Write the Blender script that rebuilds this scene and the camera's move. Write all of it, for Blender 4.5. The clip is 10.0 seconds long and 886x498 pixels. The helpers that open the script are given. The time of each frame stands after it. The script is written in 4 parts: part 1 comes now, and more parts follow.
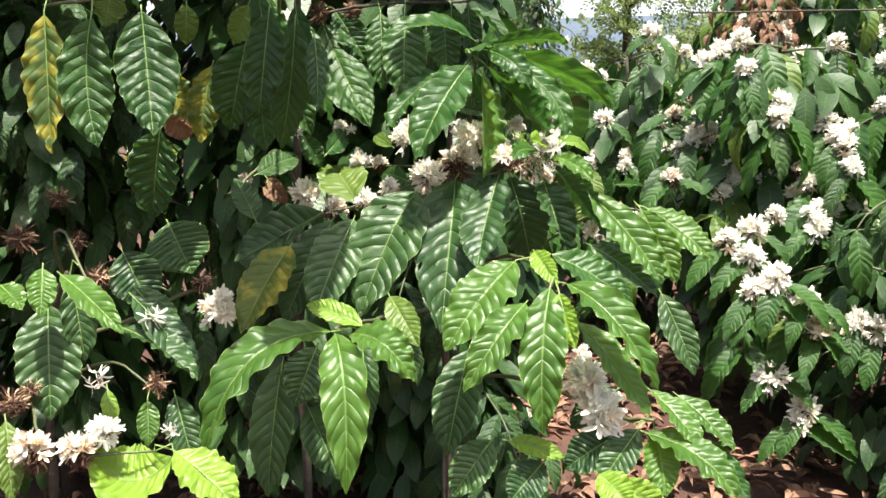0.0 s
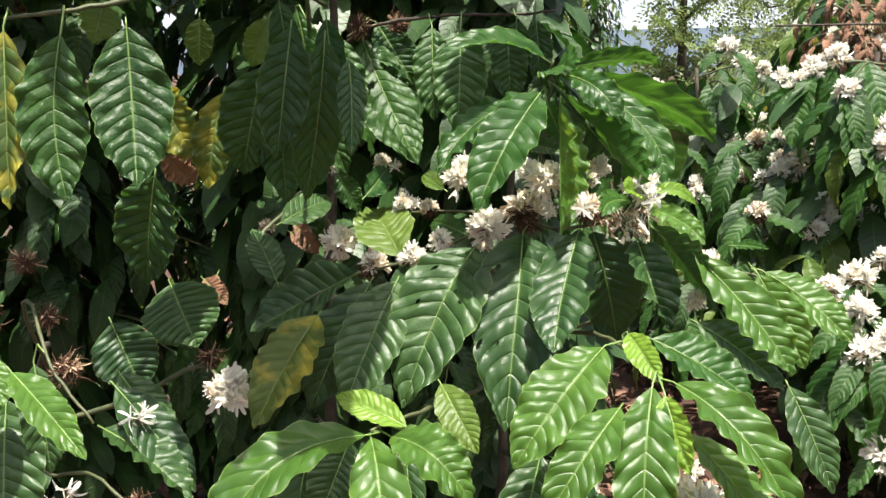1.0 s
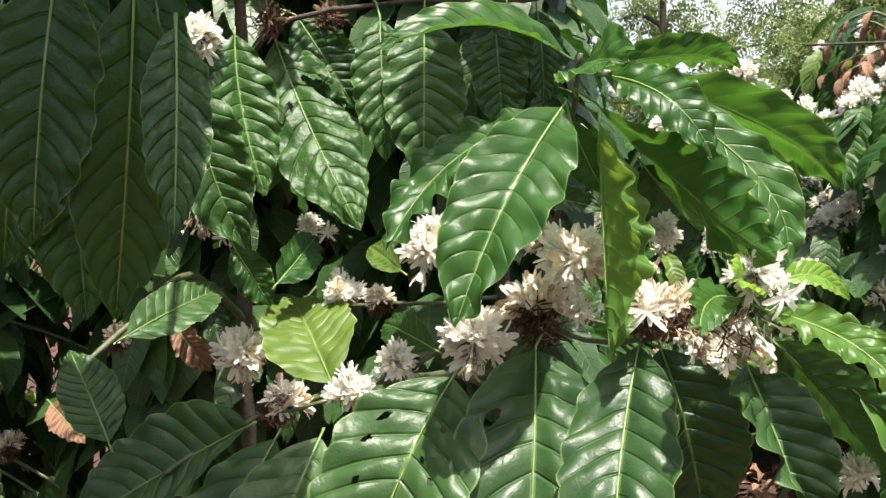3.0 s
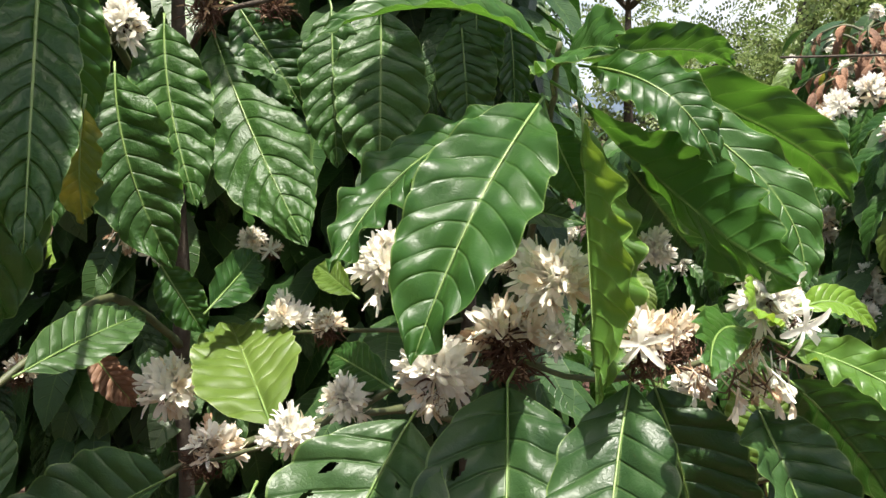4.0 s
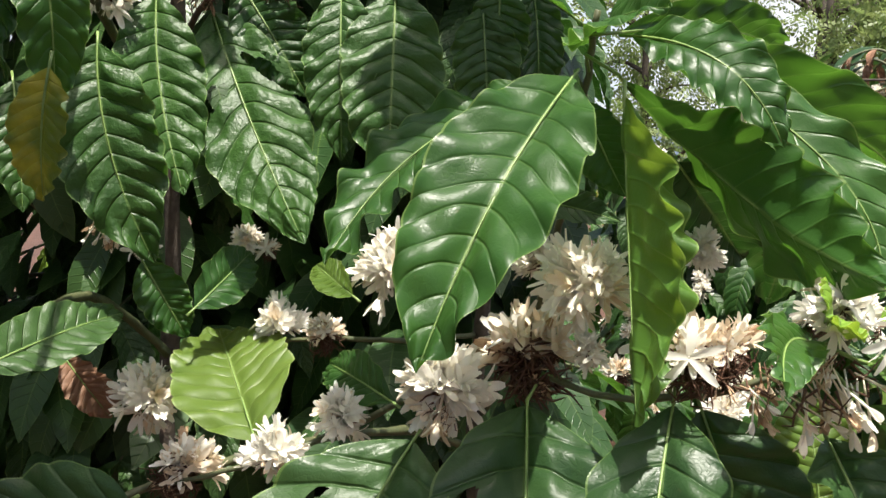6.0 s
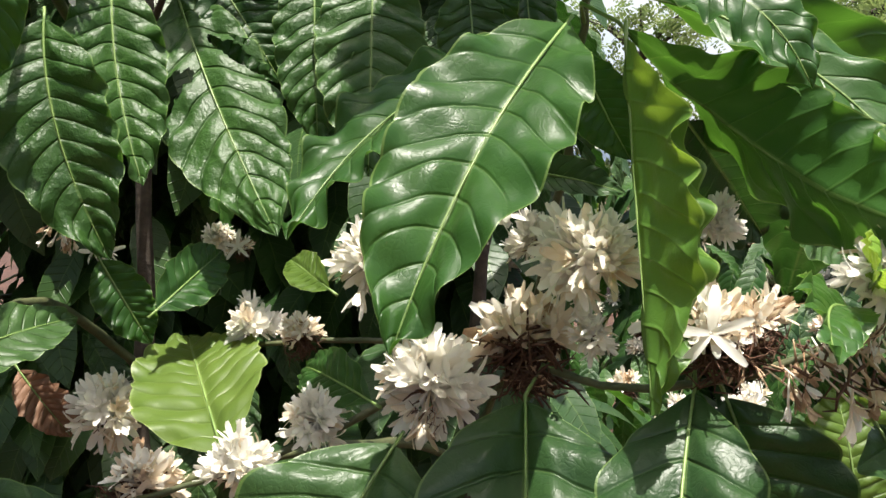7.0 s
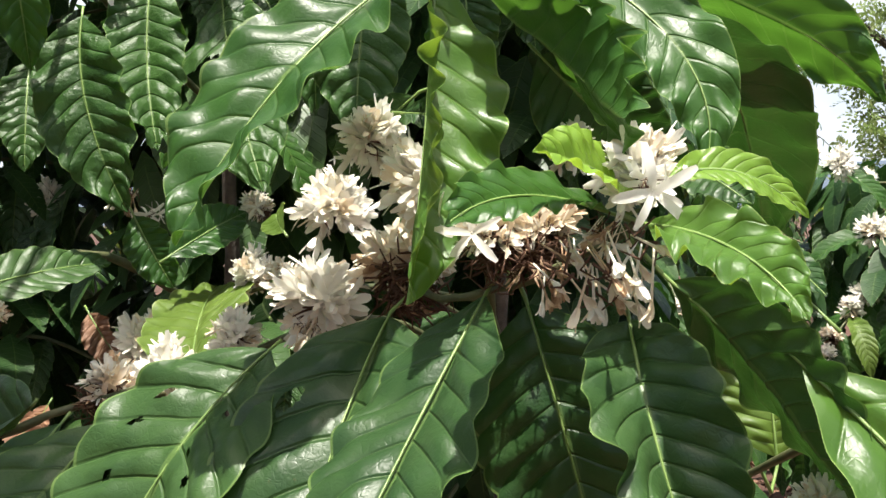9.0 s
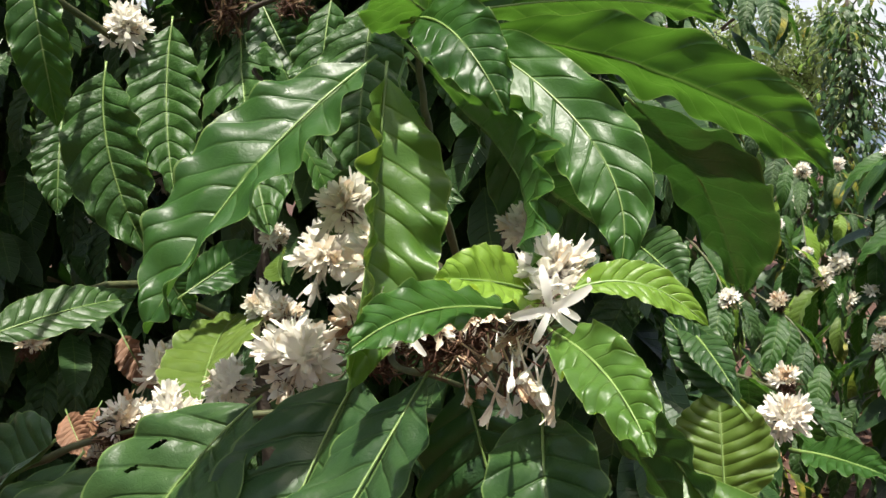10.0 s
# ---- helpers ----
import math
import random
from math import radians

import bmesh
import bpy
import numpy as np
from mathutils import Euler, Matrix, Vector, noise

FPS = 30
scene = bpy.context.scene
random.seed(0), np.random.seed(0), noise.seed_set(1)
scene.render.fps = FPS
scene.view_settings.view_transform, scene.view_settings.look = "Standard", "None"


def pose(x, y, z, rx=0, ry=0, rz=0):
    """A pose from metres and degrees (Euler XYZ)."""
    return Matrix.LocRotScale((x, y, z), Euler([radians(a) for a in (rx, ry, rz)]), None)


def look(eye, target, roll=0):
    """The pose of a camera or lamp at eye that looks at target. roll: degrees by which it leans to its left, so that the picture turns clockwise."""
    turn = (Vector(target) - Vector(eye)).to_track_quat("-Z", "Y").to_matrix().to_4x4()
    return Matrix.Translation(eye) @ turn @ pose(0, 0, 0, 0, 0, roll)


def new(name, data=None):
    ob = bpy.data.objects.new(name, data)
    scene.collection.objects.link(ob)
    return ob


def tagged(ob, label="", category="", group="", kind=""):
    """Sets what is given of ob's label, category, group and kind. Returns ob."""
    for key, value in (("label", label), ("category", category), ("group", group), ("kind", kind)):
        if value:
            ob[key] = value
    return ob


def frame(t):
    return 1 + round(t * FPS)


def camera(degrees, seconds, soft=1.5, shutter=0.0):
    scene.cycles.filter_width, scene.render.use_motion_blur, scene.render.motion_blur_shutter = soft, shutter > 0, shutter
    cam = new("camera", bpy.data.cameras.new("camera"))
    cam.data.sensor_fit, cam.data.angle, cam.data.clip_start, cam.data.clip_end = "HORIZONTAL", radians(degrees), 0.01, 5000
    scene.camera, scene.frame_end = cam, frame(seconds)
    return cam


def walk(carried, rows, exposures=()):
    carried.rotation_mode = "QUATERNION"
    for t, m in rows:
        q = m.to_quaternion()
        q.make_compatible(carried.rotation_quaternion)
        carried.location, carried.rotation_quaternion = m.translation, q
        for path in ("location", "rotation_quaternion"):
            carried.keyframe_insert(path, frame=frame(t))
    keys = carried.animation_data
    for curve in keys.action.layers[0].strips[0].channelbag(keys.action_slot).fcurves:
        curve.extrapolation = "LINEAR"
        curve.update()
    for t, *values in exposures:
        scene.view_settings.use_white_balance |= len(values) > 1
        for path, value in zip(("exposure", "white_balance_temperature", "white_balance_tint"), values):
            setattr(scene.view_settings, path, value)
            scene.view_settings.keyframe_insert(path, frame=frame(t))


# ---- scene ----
cam = camera(52.6, 10.0)
PATH = [
    (0, (0.055, -0.051, 1.442), (0.005, 1.906, 1.033), 0.0),
    (0.5, (-0.006, 0.15, 1.449), (-0.105, 2.106, 1.044), -0.4),
    (1, (0.006, 0.342, 1.466), (-0.139, 2.3, 1.082), 0.1),
    (1.5, (0.045, 0.538, 1.452), (-0.153, 2.495, 1.088), 1.5),
    (2, (0.045, 0.693, 1.443), (-0.16, 2.652, 1.096), 1.2),
    (2.5, (0.0, 0.866, 1.438), (-0.171, 2.832, 1.112), -0.1),
    (3, (-0.02, 1.013, 1.422), (-0.114, 2.991, 1.141), -0.9),
    (3.2, (-0.021, 1.054, 1.421), (-0.087, 3.035, 1.151), -0.9),
    (4.3, (-0.018, 1.169, 1.403), (-0.017, 3.154, 1.159), -0.2),
    (4.5, (-0.022, 1.18, 1.406), (-0.01, 3.164, 1.157), -0.1),
    (5, (-0.038, 1.199, 1.415), (-0.035, 3.183, 1.163), -0.2),
    (5.5, (-0.046, 1.223, 1.403), (-0.07, 3.207, 1.148), 0.4),
    (5.7, (-0.034, 1.231, 1.388), (-0.068, 3.217, 1.155), 1.3),
    (6.8, (-0.013, 1.32, 1.332), (-0.067, 3.316, 1.213), 0.0),
    (7, (-0.01, 1.33, 1.325), (-0.054, 3.326, 1.202), -0.3),
    (7.5, (0.016, 1.332, 1.322), (-0.002, 3.328, 1.193), -0.7),
    (8, (0.119, 1.306, 1.26), (-0.036, 3.299, 1.177), -1.3),
    (8.5, (0.213, 1.298, 1.235), (-0.209, 3.253, 1.178), -1.8),
    (9, (0.269, 1.306, 1.257), (-0.321, 3.216, 1.187), -1.3),
    (9.5, (0.322, 1.313, 1.295), (-0.349, 3.194, 1.19), -1.5),
    (10, (0.373, 1.293, 1.343), (-0.384, 3.138, 1.19), -1.5),
]
walk(cam, [(t, look(eye, target, roll)) for t, eye, target, roll in PATH],
     [(0.0, 1.42), (1.0, 1.18), (2.0, 1.26), (3.2, 1.27), (4.4, 1.07), (5.0, 1.01), (7.5, 1.05), (8.5, 1.14), (9.5, 1.04), (10.0, 0.88)])

# ---- daylight ----
SUN_TOWARD = Vector((0.10, -0.25, 1.0)).normalized()
sky_world = bpy.data.worlds.new("sky")
scene.world = sky_world
sky_world.use_nodes = True
sky = sky_world.node_tree.nodes.new("ShaderNodeTexSky")
sky.sky_type, sky.sun_disc = "NISHITA", False
sky.sun_elevation = math.asin(SUN_TOWARD.z)
sky.sun_rotation = math.atan2(SUN_TOWARD.x, SUN_TOWARD.y)
sky.air_density, sky.dust_density = 1.0, 6.0
sky_back = sky_world.node_tree.nodes["Background"]
sky_back.inputs["Strength"].default_value = 0.1
sky_world.node_tree.links.new(sky.outputs[0], sky_back.inputs["Color"])
sun_lamp = bpy.data.lights.new("sun", "SUN")
sun_lamp.energy, sun_lamp.angle, sun_lamp.color = 5.0, radians(0.6), (1.0, 0.95, 0.86)
sun = new("sun", sun_lamp)
sun.matrix_world = look(SUN_TOWARD * 20, (0, 0, 0))


# ---- materials ----
def node_material(name):
    mat = bpy.data.materials.new(name)
    mat.use_nodes = True
    nt = mat.node_tree
    return mat, nt, nt.nodes["Principled BSDF"], nt.nodes["Material Output"]


def math_node(nt, op, a, b=0.0, c=0.0):
    n = nt.nodes.new("ShaderNodeMath")
    n.operation = op
    for i, v in enumerate((a, b, c)):
        if isinstance(v, (int, float)):
            n.inputs[i].default_value = v
        else:
            nt.links.new(v, n.inputs[i])
    return n.outputs[0]


def mix_color(nt, fac, a, b):
    n = nt.nodes.new("ShaderNodeMix")
    n.data_type = "RGBA"
    for i, v in ((0, fac), (6, a), (7, b)):
        if isinstance(v, tuple):
            n.inputs[i].default_value = (*v, 1)
        elif isinstance(v, (int, float)):
            n.inputs[i].default_value = v
        else:
            nt.links.new(v, n.inputs[i])
    return n.outputs[2]


def noise_node(nt, scale, detail=3.0, vector=None, rough=0.55):
    n = nt.nodes.new("ShaderNodeTexNoise")
    n.inputs["Scale"].default_value, n.inputs["Detail"].default_value = scale, detail
    n.inputs["Roughness"].default_value = rough
    if vector is not None:
        nt.links.new(vector, n.inputs["Vector"])
    return n.outputs[0]


def ramp(nt, fac, lo, hi):
    n = nt.nodes.new("ShaderNodeMapRange")
    n.inputs[1].default_value, n.inputs[2].default_value = lo, hi
    nt.links.new(fac, n.inputs[0])
    return n.outputs[0]


def bump(nt, height, dist, strength, shader):
    n = nt.nodes.new("ShaderNodeBump")
    n.inputs["Strength"].default_value, n.inputs["Distance"].default_value = strength, dist
    nt.links.new(height, n.inputs["Height"])
    nt.links.new(n.outputs[0], shader.inputs["Normal"])


def leaf_material(name, dark, light, vein, through_color, blotch=None, gloss=0.3, pass_light=0.25, shine=0.44, grain=1.0, pattern=1.0):
    """A leaf blade: mottled green, pale veins that run from the midrib, waxy gloss, light passing through."""
    mat, nt, p, out = node_material(name)
    uv = nt.nodes.new("ShaderNodeUVMap").outputs[0]
    sep = nt.nodes.new("ShaderNodeSeparateXYZ")
    nt.links.new(uv, sep.inputs[0])
    u, v = sep.outputs[0], sep.outputs[1]
    side = math_node(nt, "ABSOLUTE", math_node(nt, "SUBTRACT", math_node(nt, "MULTIPLY", v, 2.0), 1.0))
    geo = nt.nodes.new("ShaderNodeTexCoord").outputs["Object"]
    info = nt.nodes.new("ShaderNodeObjectInfo")
    shade = math_node(nt, "ADD", math_node(nt, "MULTIPLY", noise_node(nt, 18 * pattern, 4, geo), 0.85), math_node(nt, "MULTIPLY", info.outputs["Random"], 0.4))
    base = mix_color(nt, ramp(nt, shade, 0.3, 0.85), dark, light)
    if blotch:
        base = mix_color(nt, ramp(nt, noise_node(nt, 22 * pattern, 4, geo), 0.47, 0.62), base, blotch)
    specks = ramp(nt, noise_node(nt, 260 * pattern, 2, geo), 0.7, 0.78)
    base = mix_color(nt, math_node(nt, "MULTIPLY", specks, 0.35), base, (0.10, 0.08, 0.03))
    wave = math_node(nt, "ABSOLUTE", math_node(nt, "SINE", math_node(nt, "MULTIPLY", u, math.pi * VEINS)))
    crease = nt.nodes.new("ShaderNodeMapRange")
    crease.interpolation_type = "SMOOTHSTEP"
    for k, val in ((1, 0.0), (2, 0.3), (3, 1.0), (4, 0.0)):
        crease.inputs[k].default_value = val
    nt.links.new(wave, crease.inputs[0])
    crease = math_node(nt, "MULTIPLY", crease.outputs[0], math_node(nt, "SUBTRACT", 1.0, math_node(nt, "MULTIPLY", side, 0.6)))
    thin = math_node(nt, "LESS_THAN", wave, 0.06)
    secondary = math_node(nt, "MULTIPLY", thin, math_node(nt, "MAXIMUM", math_node(nt, "SUBTRACT", 0.95, side), 0.0))
    midline = math_node(nt, "LESS_THAN", side, 0.035)
    lines = math_node(nt, "MAXIMUM", math_node(nt, "MULTIPLY", secondary, 0.2), math_node(nt, "MULTIPLY", midline, 0.3))
    rim = math_node(nt, "MULTIPLY", math_node(nt, "GREATER_THAN", side, 0.975), 0.45)
    lines = math_node(nt, "MAXIMUM", lines, rim)
    base = mix_color(nt, lines, base, vein)
    nt.links.new(base, p.inputs["Base Color"])
    nt.links.new(math_node(nt, "ADD", gloss, math_node(nt, "MULTIPLY", noise_node(nt, 70 * pattern, 4, geo), 0.24)), p.inputs["Roughness"])
    p.inputs["Specular IOR Level"].default_value = shine
    cells = nt.nodes.new("ShaderNodeTexVoronoi")
    cells.feature = "DISTANCE_TO_EDGE"
    cells.inputs["Scale"].default_value = 190 * pattern
    stretch = nt.nodes.new("ShaderNodeMix")
    stretch.data_type = "VECTOR"
    stretch.inputs[0].default_value = 0.012 / pattern
    nt.links.new(geo, stretch.inputs[4])
    wobble = nt.nodes.new("ShaderNodeTexNoise")
    wobble.inputs["Scale"].default_value = 90 * pattern
    nt.links.new(geo, wobble.inputs["Vector"])
    nt.links.new(wobble.outputs["Color"], stretch.inputs[5])
    nt.links.new(stretch.outputs[1], cells.inputs["Vector"])
    net = math_node(nt, "MINIMUM", math_node(nt, "MULTIPLY", cells.outputs[0], 3.0), 0.6)
    height = math_node(nt, "ADD", math_node(nt, "MULTIPLY", net, 0.2), math_node(nt, "MULTIPLY", noise_node(nt, (60 + 90 * (grain - 1)) * pattern, 3, geo, 0.5), 0.8 * grain))
    height = math_node(nt, "SUBTRACT", height, math_node(nt, "MULTIPLY", crease, 1.5))
    bump(nt, height, 0.0012 / pattern, min(1.0, 0.5 * grain), p)
    tr = nt.nodes.new("ShaderNodeBsdfTranslucent")
    nt.links.new(mix_color(nt, lines, mix_color(nt, 0.5, through_color, base), vein), tr.inputs[0])
    mix = nt.nodes.new("ShaderNodeMixShader")
    mix.inputs[0].default_value = pass_light
    nt.links.new(p.outputs[0], mix.inputs[1])
    nt.links.new(tr.outputs[0], mix.inputs[2])
    nt.links.new(mix.outputs[0], out.inputs[0])
    return mat


def plain_material(name, a, b, scale, rough, relief=0.0, relief_scale=40.0, pass_light=0.0, spread=(0.35, 0.65)):
    """A mottled surface of two colours with fine relief; thin ones let light through."""
    mat, nt, p, out = node_material(name)
    geo = nt.nodes.new("ShaderNodeTexCoord").outputs["Object"]
    base = mix_color(nt, ramp(nt, noise_node(nt, scale, 9, geo, 0.68), *spread), a, b)
    nt.links.new(base, p.inputs["Base Color"])
    p.inputs["Roughness"].default_value = rough
    if relief:
        bump(nt, noise_node(nt, relief_scale, 5, geo), relief, 0.6, p)
    if pass_light:
        tr = nt.nodes.new("ShaderNodeBsdfTranslucent")
        nt.links.new(base, tr.inputs[0])
        mix = nt.nodes.new("ShaderNodeMixShader")
        mix.inputs[0].default_value = pass_light
        nt.links.new(p.outputs[0], mix.inputs[1])
        nt.links.new(tr.outputs[0], mix.inputs[2])
        nt.links.new(mix.outputs[0], out.inputs[0])
    return mat


VEINS = 11.5
LEAF_TONES = (
    ("mature_leaf", (0.014, 0.042, 0.013), (0.040, 0.086, 0.022), (0.17, 0.26, 0.07), (0.08, 0.27, 0.02), None, 0.29, 0.15, 0.38, 1.35),
    ("green_leaf", (0.015, 0.051, 0.011), (0.036, 0.098, 0.017), (0.22, 0.32, 0.09), (0.17, 0.42, 0.03), None, 0.27, 0.29, 0.34),
    ("pale_leaf", (0.060, 0.120, 0.016), (0.112, 0.178, 0.030), (0.33, 0.41, 0.14), (0.38, 0.48, 0.05), None, 0.32, 0.34),
    ("yellowing_leaf", (0.040, 0.085, 0.018), (0.095, 0.150, 0.026), (0.38, 0.36, 0.09), (0.44, 0.42, 0.03), (0.36, 0.32, 0.04), 0.34, 0.4),
    ("young_leaf", (0.130, 0.250, 0.024), (0.210, 0.350, 0.045), (0.40, 0.52, 0.14), (0.45, 0.63, 0.04), None, 0.28, 0.40),
    ("dead_leaf", (0.105, 0.056, 0.033), (0.28, 0.145, 0.080), (0.25, 0.14, 0.08), (0.30, 0.14, 0.06), None, 0.55, 0.12),
    ("bright_leaf", (0.032, 0.090, 0.013), (0.074, 0.162, 0.025), (0.32, 0.44, 0.12), (0.37, 0.55, 0.03), None, 0.26, 0.34),
    ("wrinkled_leaf", (0.012, 0.040, 0.009), (0.034, 0.086, 0.016), (0.18, 0.28, 0.08), (0.12, 0.36, 0.02), None, 0.29, 0.20, 0.36, 1.9),
)
LEAF_MATERIALS = [leaf_material(*row) for row in LEAF_TONES]
# the same leaves where one mesh is drawn at the scale of a leaf's length
UNIT_LEAF_MATERIALS = [leaf_material("row_" + row[0], *row[1:], pattern=0.19) for row in LEAF_TONES]
MIDRIB = plain_material("midrib", (0.12, 0.20, 0.05), (0.20, 0.29, 0.085), 60, 0.4)
BARK = plain_material("bark", (0.028, 0.022, 0.016), (0.075, 0.058, 0.042), 45, 0.85, 0.004, 160)
TWIG = plain_material("green_twig", (0.045, 0.060, 0.024), (0.10, 0.105, 0.045), 70, 0.55, 0.001, 200)
PETAL_WHITE = plain_material("fresh_petal", (0.86, 0.83, 0.73), (0.91, 0.89, 0.83), 6, 0.5, pass_light=0.35)
PETAL_CREAM = plain_material("fading_petal", (0.74, 0.60, 0.42), (0.86, 0.79, 0.66), 5, 0.6, pass_light=0.3)
PETAL_BROWN = plain_material("withered_petal", (0.26, 0.14, 0.07), (0.62, 0.46, 0.30), 7, 0.75, pass_light=0.15)
CALYX = plain_material("dry_calyx", (0.025, 0.012, 0.008), (0.13, 0.055, 0.025), 120, 0.8)
SOIL = plain_material("red_soil", (0.034, 0.017, 0.012), (0.10, 0.046, 0.029), 1.7, 0.95, 0.03, 30, spread=(0.25, 0.75))
LITTER = plain_material("leaf_litter", (0.09, 0.045, 0.028), (0.28, 0.15, 0.09), 25, 0.8, 0.002, 90)
FAR_LEAF = plain_material("far_foliage", (0.10, 0.17, 0.045), (0.26, 0.32, 0.11), 5, 0.5, pass_light=0.5)
HILL = plain_material("far_hill", (0.06, 0.085, 0.12), (0.08, 0.105, 0.14), 0.02, 1.0)


# ---- building helpers ----
def thing(name, loc, label, category, group="", kind=""):
    ob = new(name)
    ob.location = loc
    return tagged(ob, label, category, group, kind)


def part(name, mesh, parent, label=""):
    """A mesh whose points are in world places, as a part under a thing or a part."""
    ob = new(name, mesh)
    attach(ob, parent)
    return tagged(ob, label)


def attach(ob, parent):
    """Parent ob and keep the place that it has in the world."""
    ob.parent = parent
    m = Matrix.Identity(4)
    up = parent
    chain = []
    while up is not None:
        chain.append(up)
        up = up.parent
    for o in reversed(chain):
        m = m @ o.matrix_parent_inverse @ o.matrix_basis
    ob.matrix_parent_inverse = m.inverted()


def mesh_from(name, verts, faces, mats, uvs=None, index=None, smooth=True):
    me = bpy.data.meshes.new(name)
    me.from_pydata([tuple(v) for v in verts], [], faces)
    for m in mats:
        me.materials.append(m)
    if smooth:
        me.polygons.foreach_set("use_smooth", [True] * len(me.polygons))
    if index is not None:
        me.polygons.foreach_set("material_index", index)
    if uvs is not None:
        layer = me.uv_layers.new(name="UVMap")
        loops = np.empty(len(me.loops), dtype=np.int32)
        me.loops.foreach_get("vertex_index", loops)
        layer.data.foreach_set("uv", np.asarray(uvs, dtype=np.float32)[loops].ravel())
    me.update()
    return me


def tube_geometry(points, radii, sides=6, start=0):
    """Rings along a line of points; returns places and faces, counted from start."""
    pts = [Vector(p) for p in points]
    verts, faces = [], []
    last = None
    for i, p in enumerate(pts):
        d = (pts[min(i + 1, len(pts) - 1)] - pts[max(i - 1, 0)]).normalized()
        ref = last if last is not None else (Vector((0, 0, 1)) if abs(d.z) < 0.9 else Vector((1, 0, 0)))
        a = (ref - d * ref.dot(d)).normalized()
        last = a
        b = d.cross(a)
        for k in range(sides):
            w = 2 * math.pi * k / sides
            verts.append(p + (a * math.cos(w) + b * math.sin(w)) * radii[i])
    for i in range(len(pts) - 1):
        for k in range(sides):
            q = (k + 1) % sides
            faces.append((start + i * sides + k, start + i * sides + q, start + (i + 1) * sides + q, start + (i + 1) * sides + k))
    faces.append(tuple(start + k for k in reversed(range(sides))))
    faces.append(tuple(start + (len(pts) - 1) * sides + k for k in range(sides)))
    return verts, faces


def smooth_line(points, steps=6):
    """Catmull-Rom line through the points."""
    p = [Vector(q) for q in points]
    p = [p[0] * 2 - p[1]] + p + [p[-1] * 2 - p[-2]]
    out = []
    for i in range(1, len(p) - 2):
        for s in range(steps):
            t = s / steps
            out.append(0.5 * (2 * p[i] + (p[i + 1] - p[i - 1]) * t + (2 * p[i - 1] - 5 * p[i] + 4 * p[i + 1] - p[i + 2]) * t * t + (3 * p[i] - p[i - 1] - 3 * p[i + 1] + p[i + 2]) * t ** 3))
    out.append(p[-2])
    return out


BRANCH_LINES = {}


def branch(bush, points, r0, r1, material=None, name="branch", knots=True):
    line = smooth_line(points)
    rng = random.Random(len(line) + int(1000 * abs(points[0][0])))
    n = len(line)
    radii = [r0 + (r1 - r0) * i / (n - 1) for i in range(n)]
    if knots:
        radii = [r * (1 + 0.25 * (i % 5 == 0) + 0.12 * rng.random()) for i, r in enumerate(radii)]
        line = [p + Vector((rng.uniform(-1, 1), rng.uniform(-1, 1), rng.uniform(-1, 1))) * r0 * 0.35 for p in line]
    verts, faces = tube_geometry(line, radii, 8 if r0 > 0.01 else 6)
    ob = part(name, mesh_from(name, verts, faces, [material or (BARK if r0 > 0.006 else TWIG)]), bush)
    BRANCH_LINES.setdefault(bush.name, []).extend(line)
    return ob


SPREAD_U = (0.0, 0.05, 0.15, 0.30, 0.45, 0.60, 0.75, 0.85, 0.92, 0.97, 1.0)
SPREAD_W = (0.03, 0.28, 0.66, 0.93, 1.0, 0.95, 0.76, 0.53, 0.31, 0.14, 0.015)


def half_width(u):
    i = max(j for j in range(len(SPREAD_U) - 1) if u >= SPREAD_U[j] - 1e-9)
    t = (u - SPREAD_U[i]) / (SPREAD_U[i + 1] - SPREAD_U[i])
    def slope(k):
        a, b = max(k - 1, 0), min(k + 1, len(SPREAD_U) - 1)
        return (SPREAD_W[b] - SPREAD_W[a]) / (SPREAD_U[b] - SPREAD_U[a])
    h = SPREAD_U[i + 1] - SPREAD_U[i]
    t2, t3 = t * t, t ** 3
    return max(0.008, (2 * t3 - 3 * t2 + 1) * SPREAD_W[i] + (t3 - 2 * t2 + t) * h * slope(i) + (3 * t2 - 2 * t3) * SPREAD_W[i + 1] + (t3 - t2) * h * slope(i + 1))


WIDTH_STEPS = [half_width(k / 500) for k in range(501)] + [half_width(1.0)]


def quick_width(u):
    k = int(u * 500)
    return WIDTH_STEPS[k] + (WIDTH_STEPS[k + 1] - WIDTH_STEPS[k]) * (u * 500 - k)


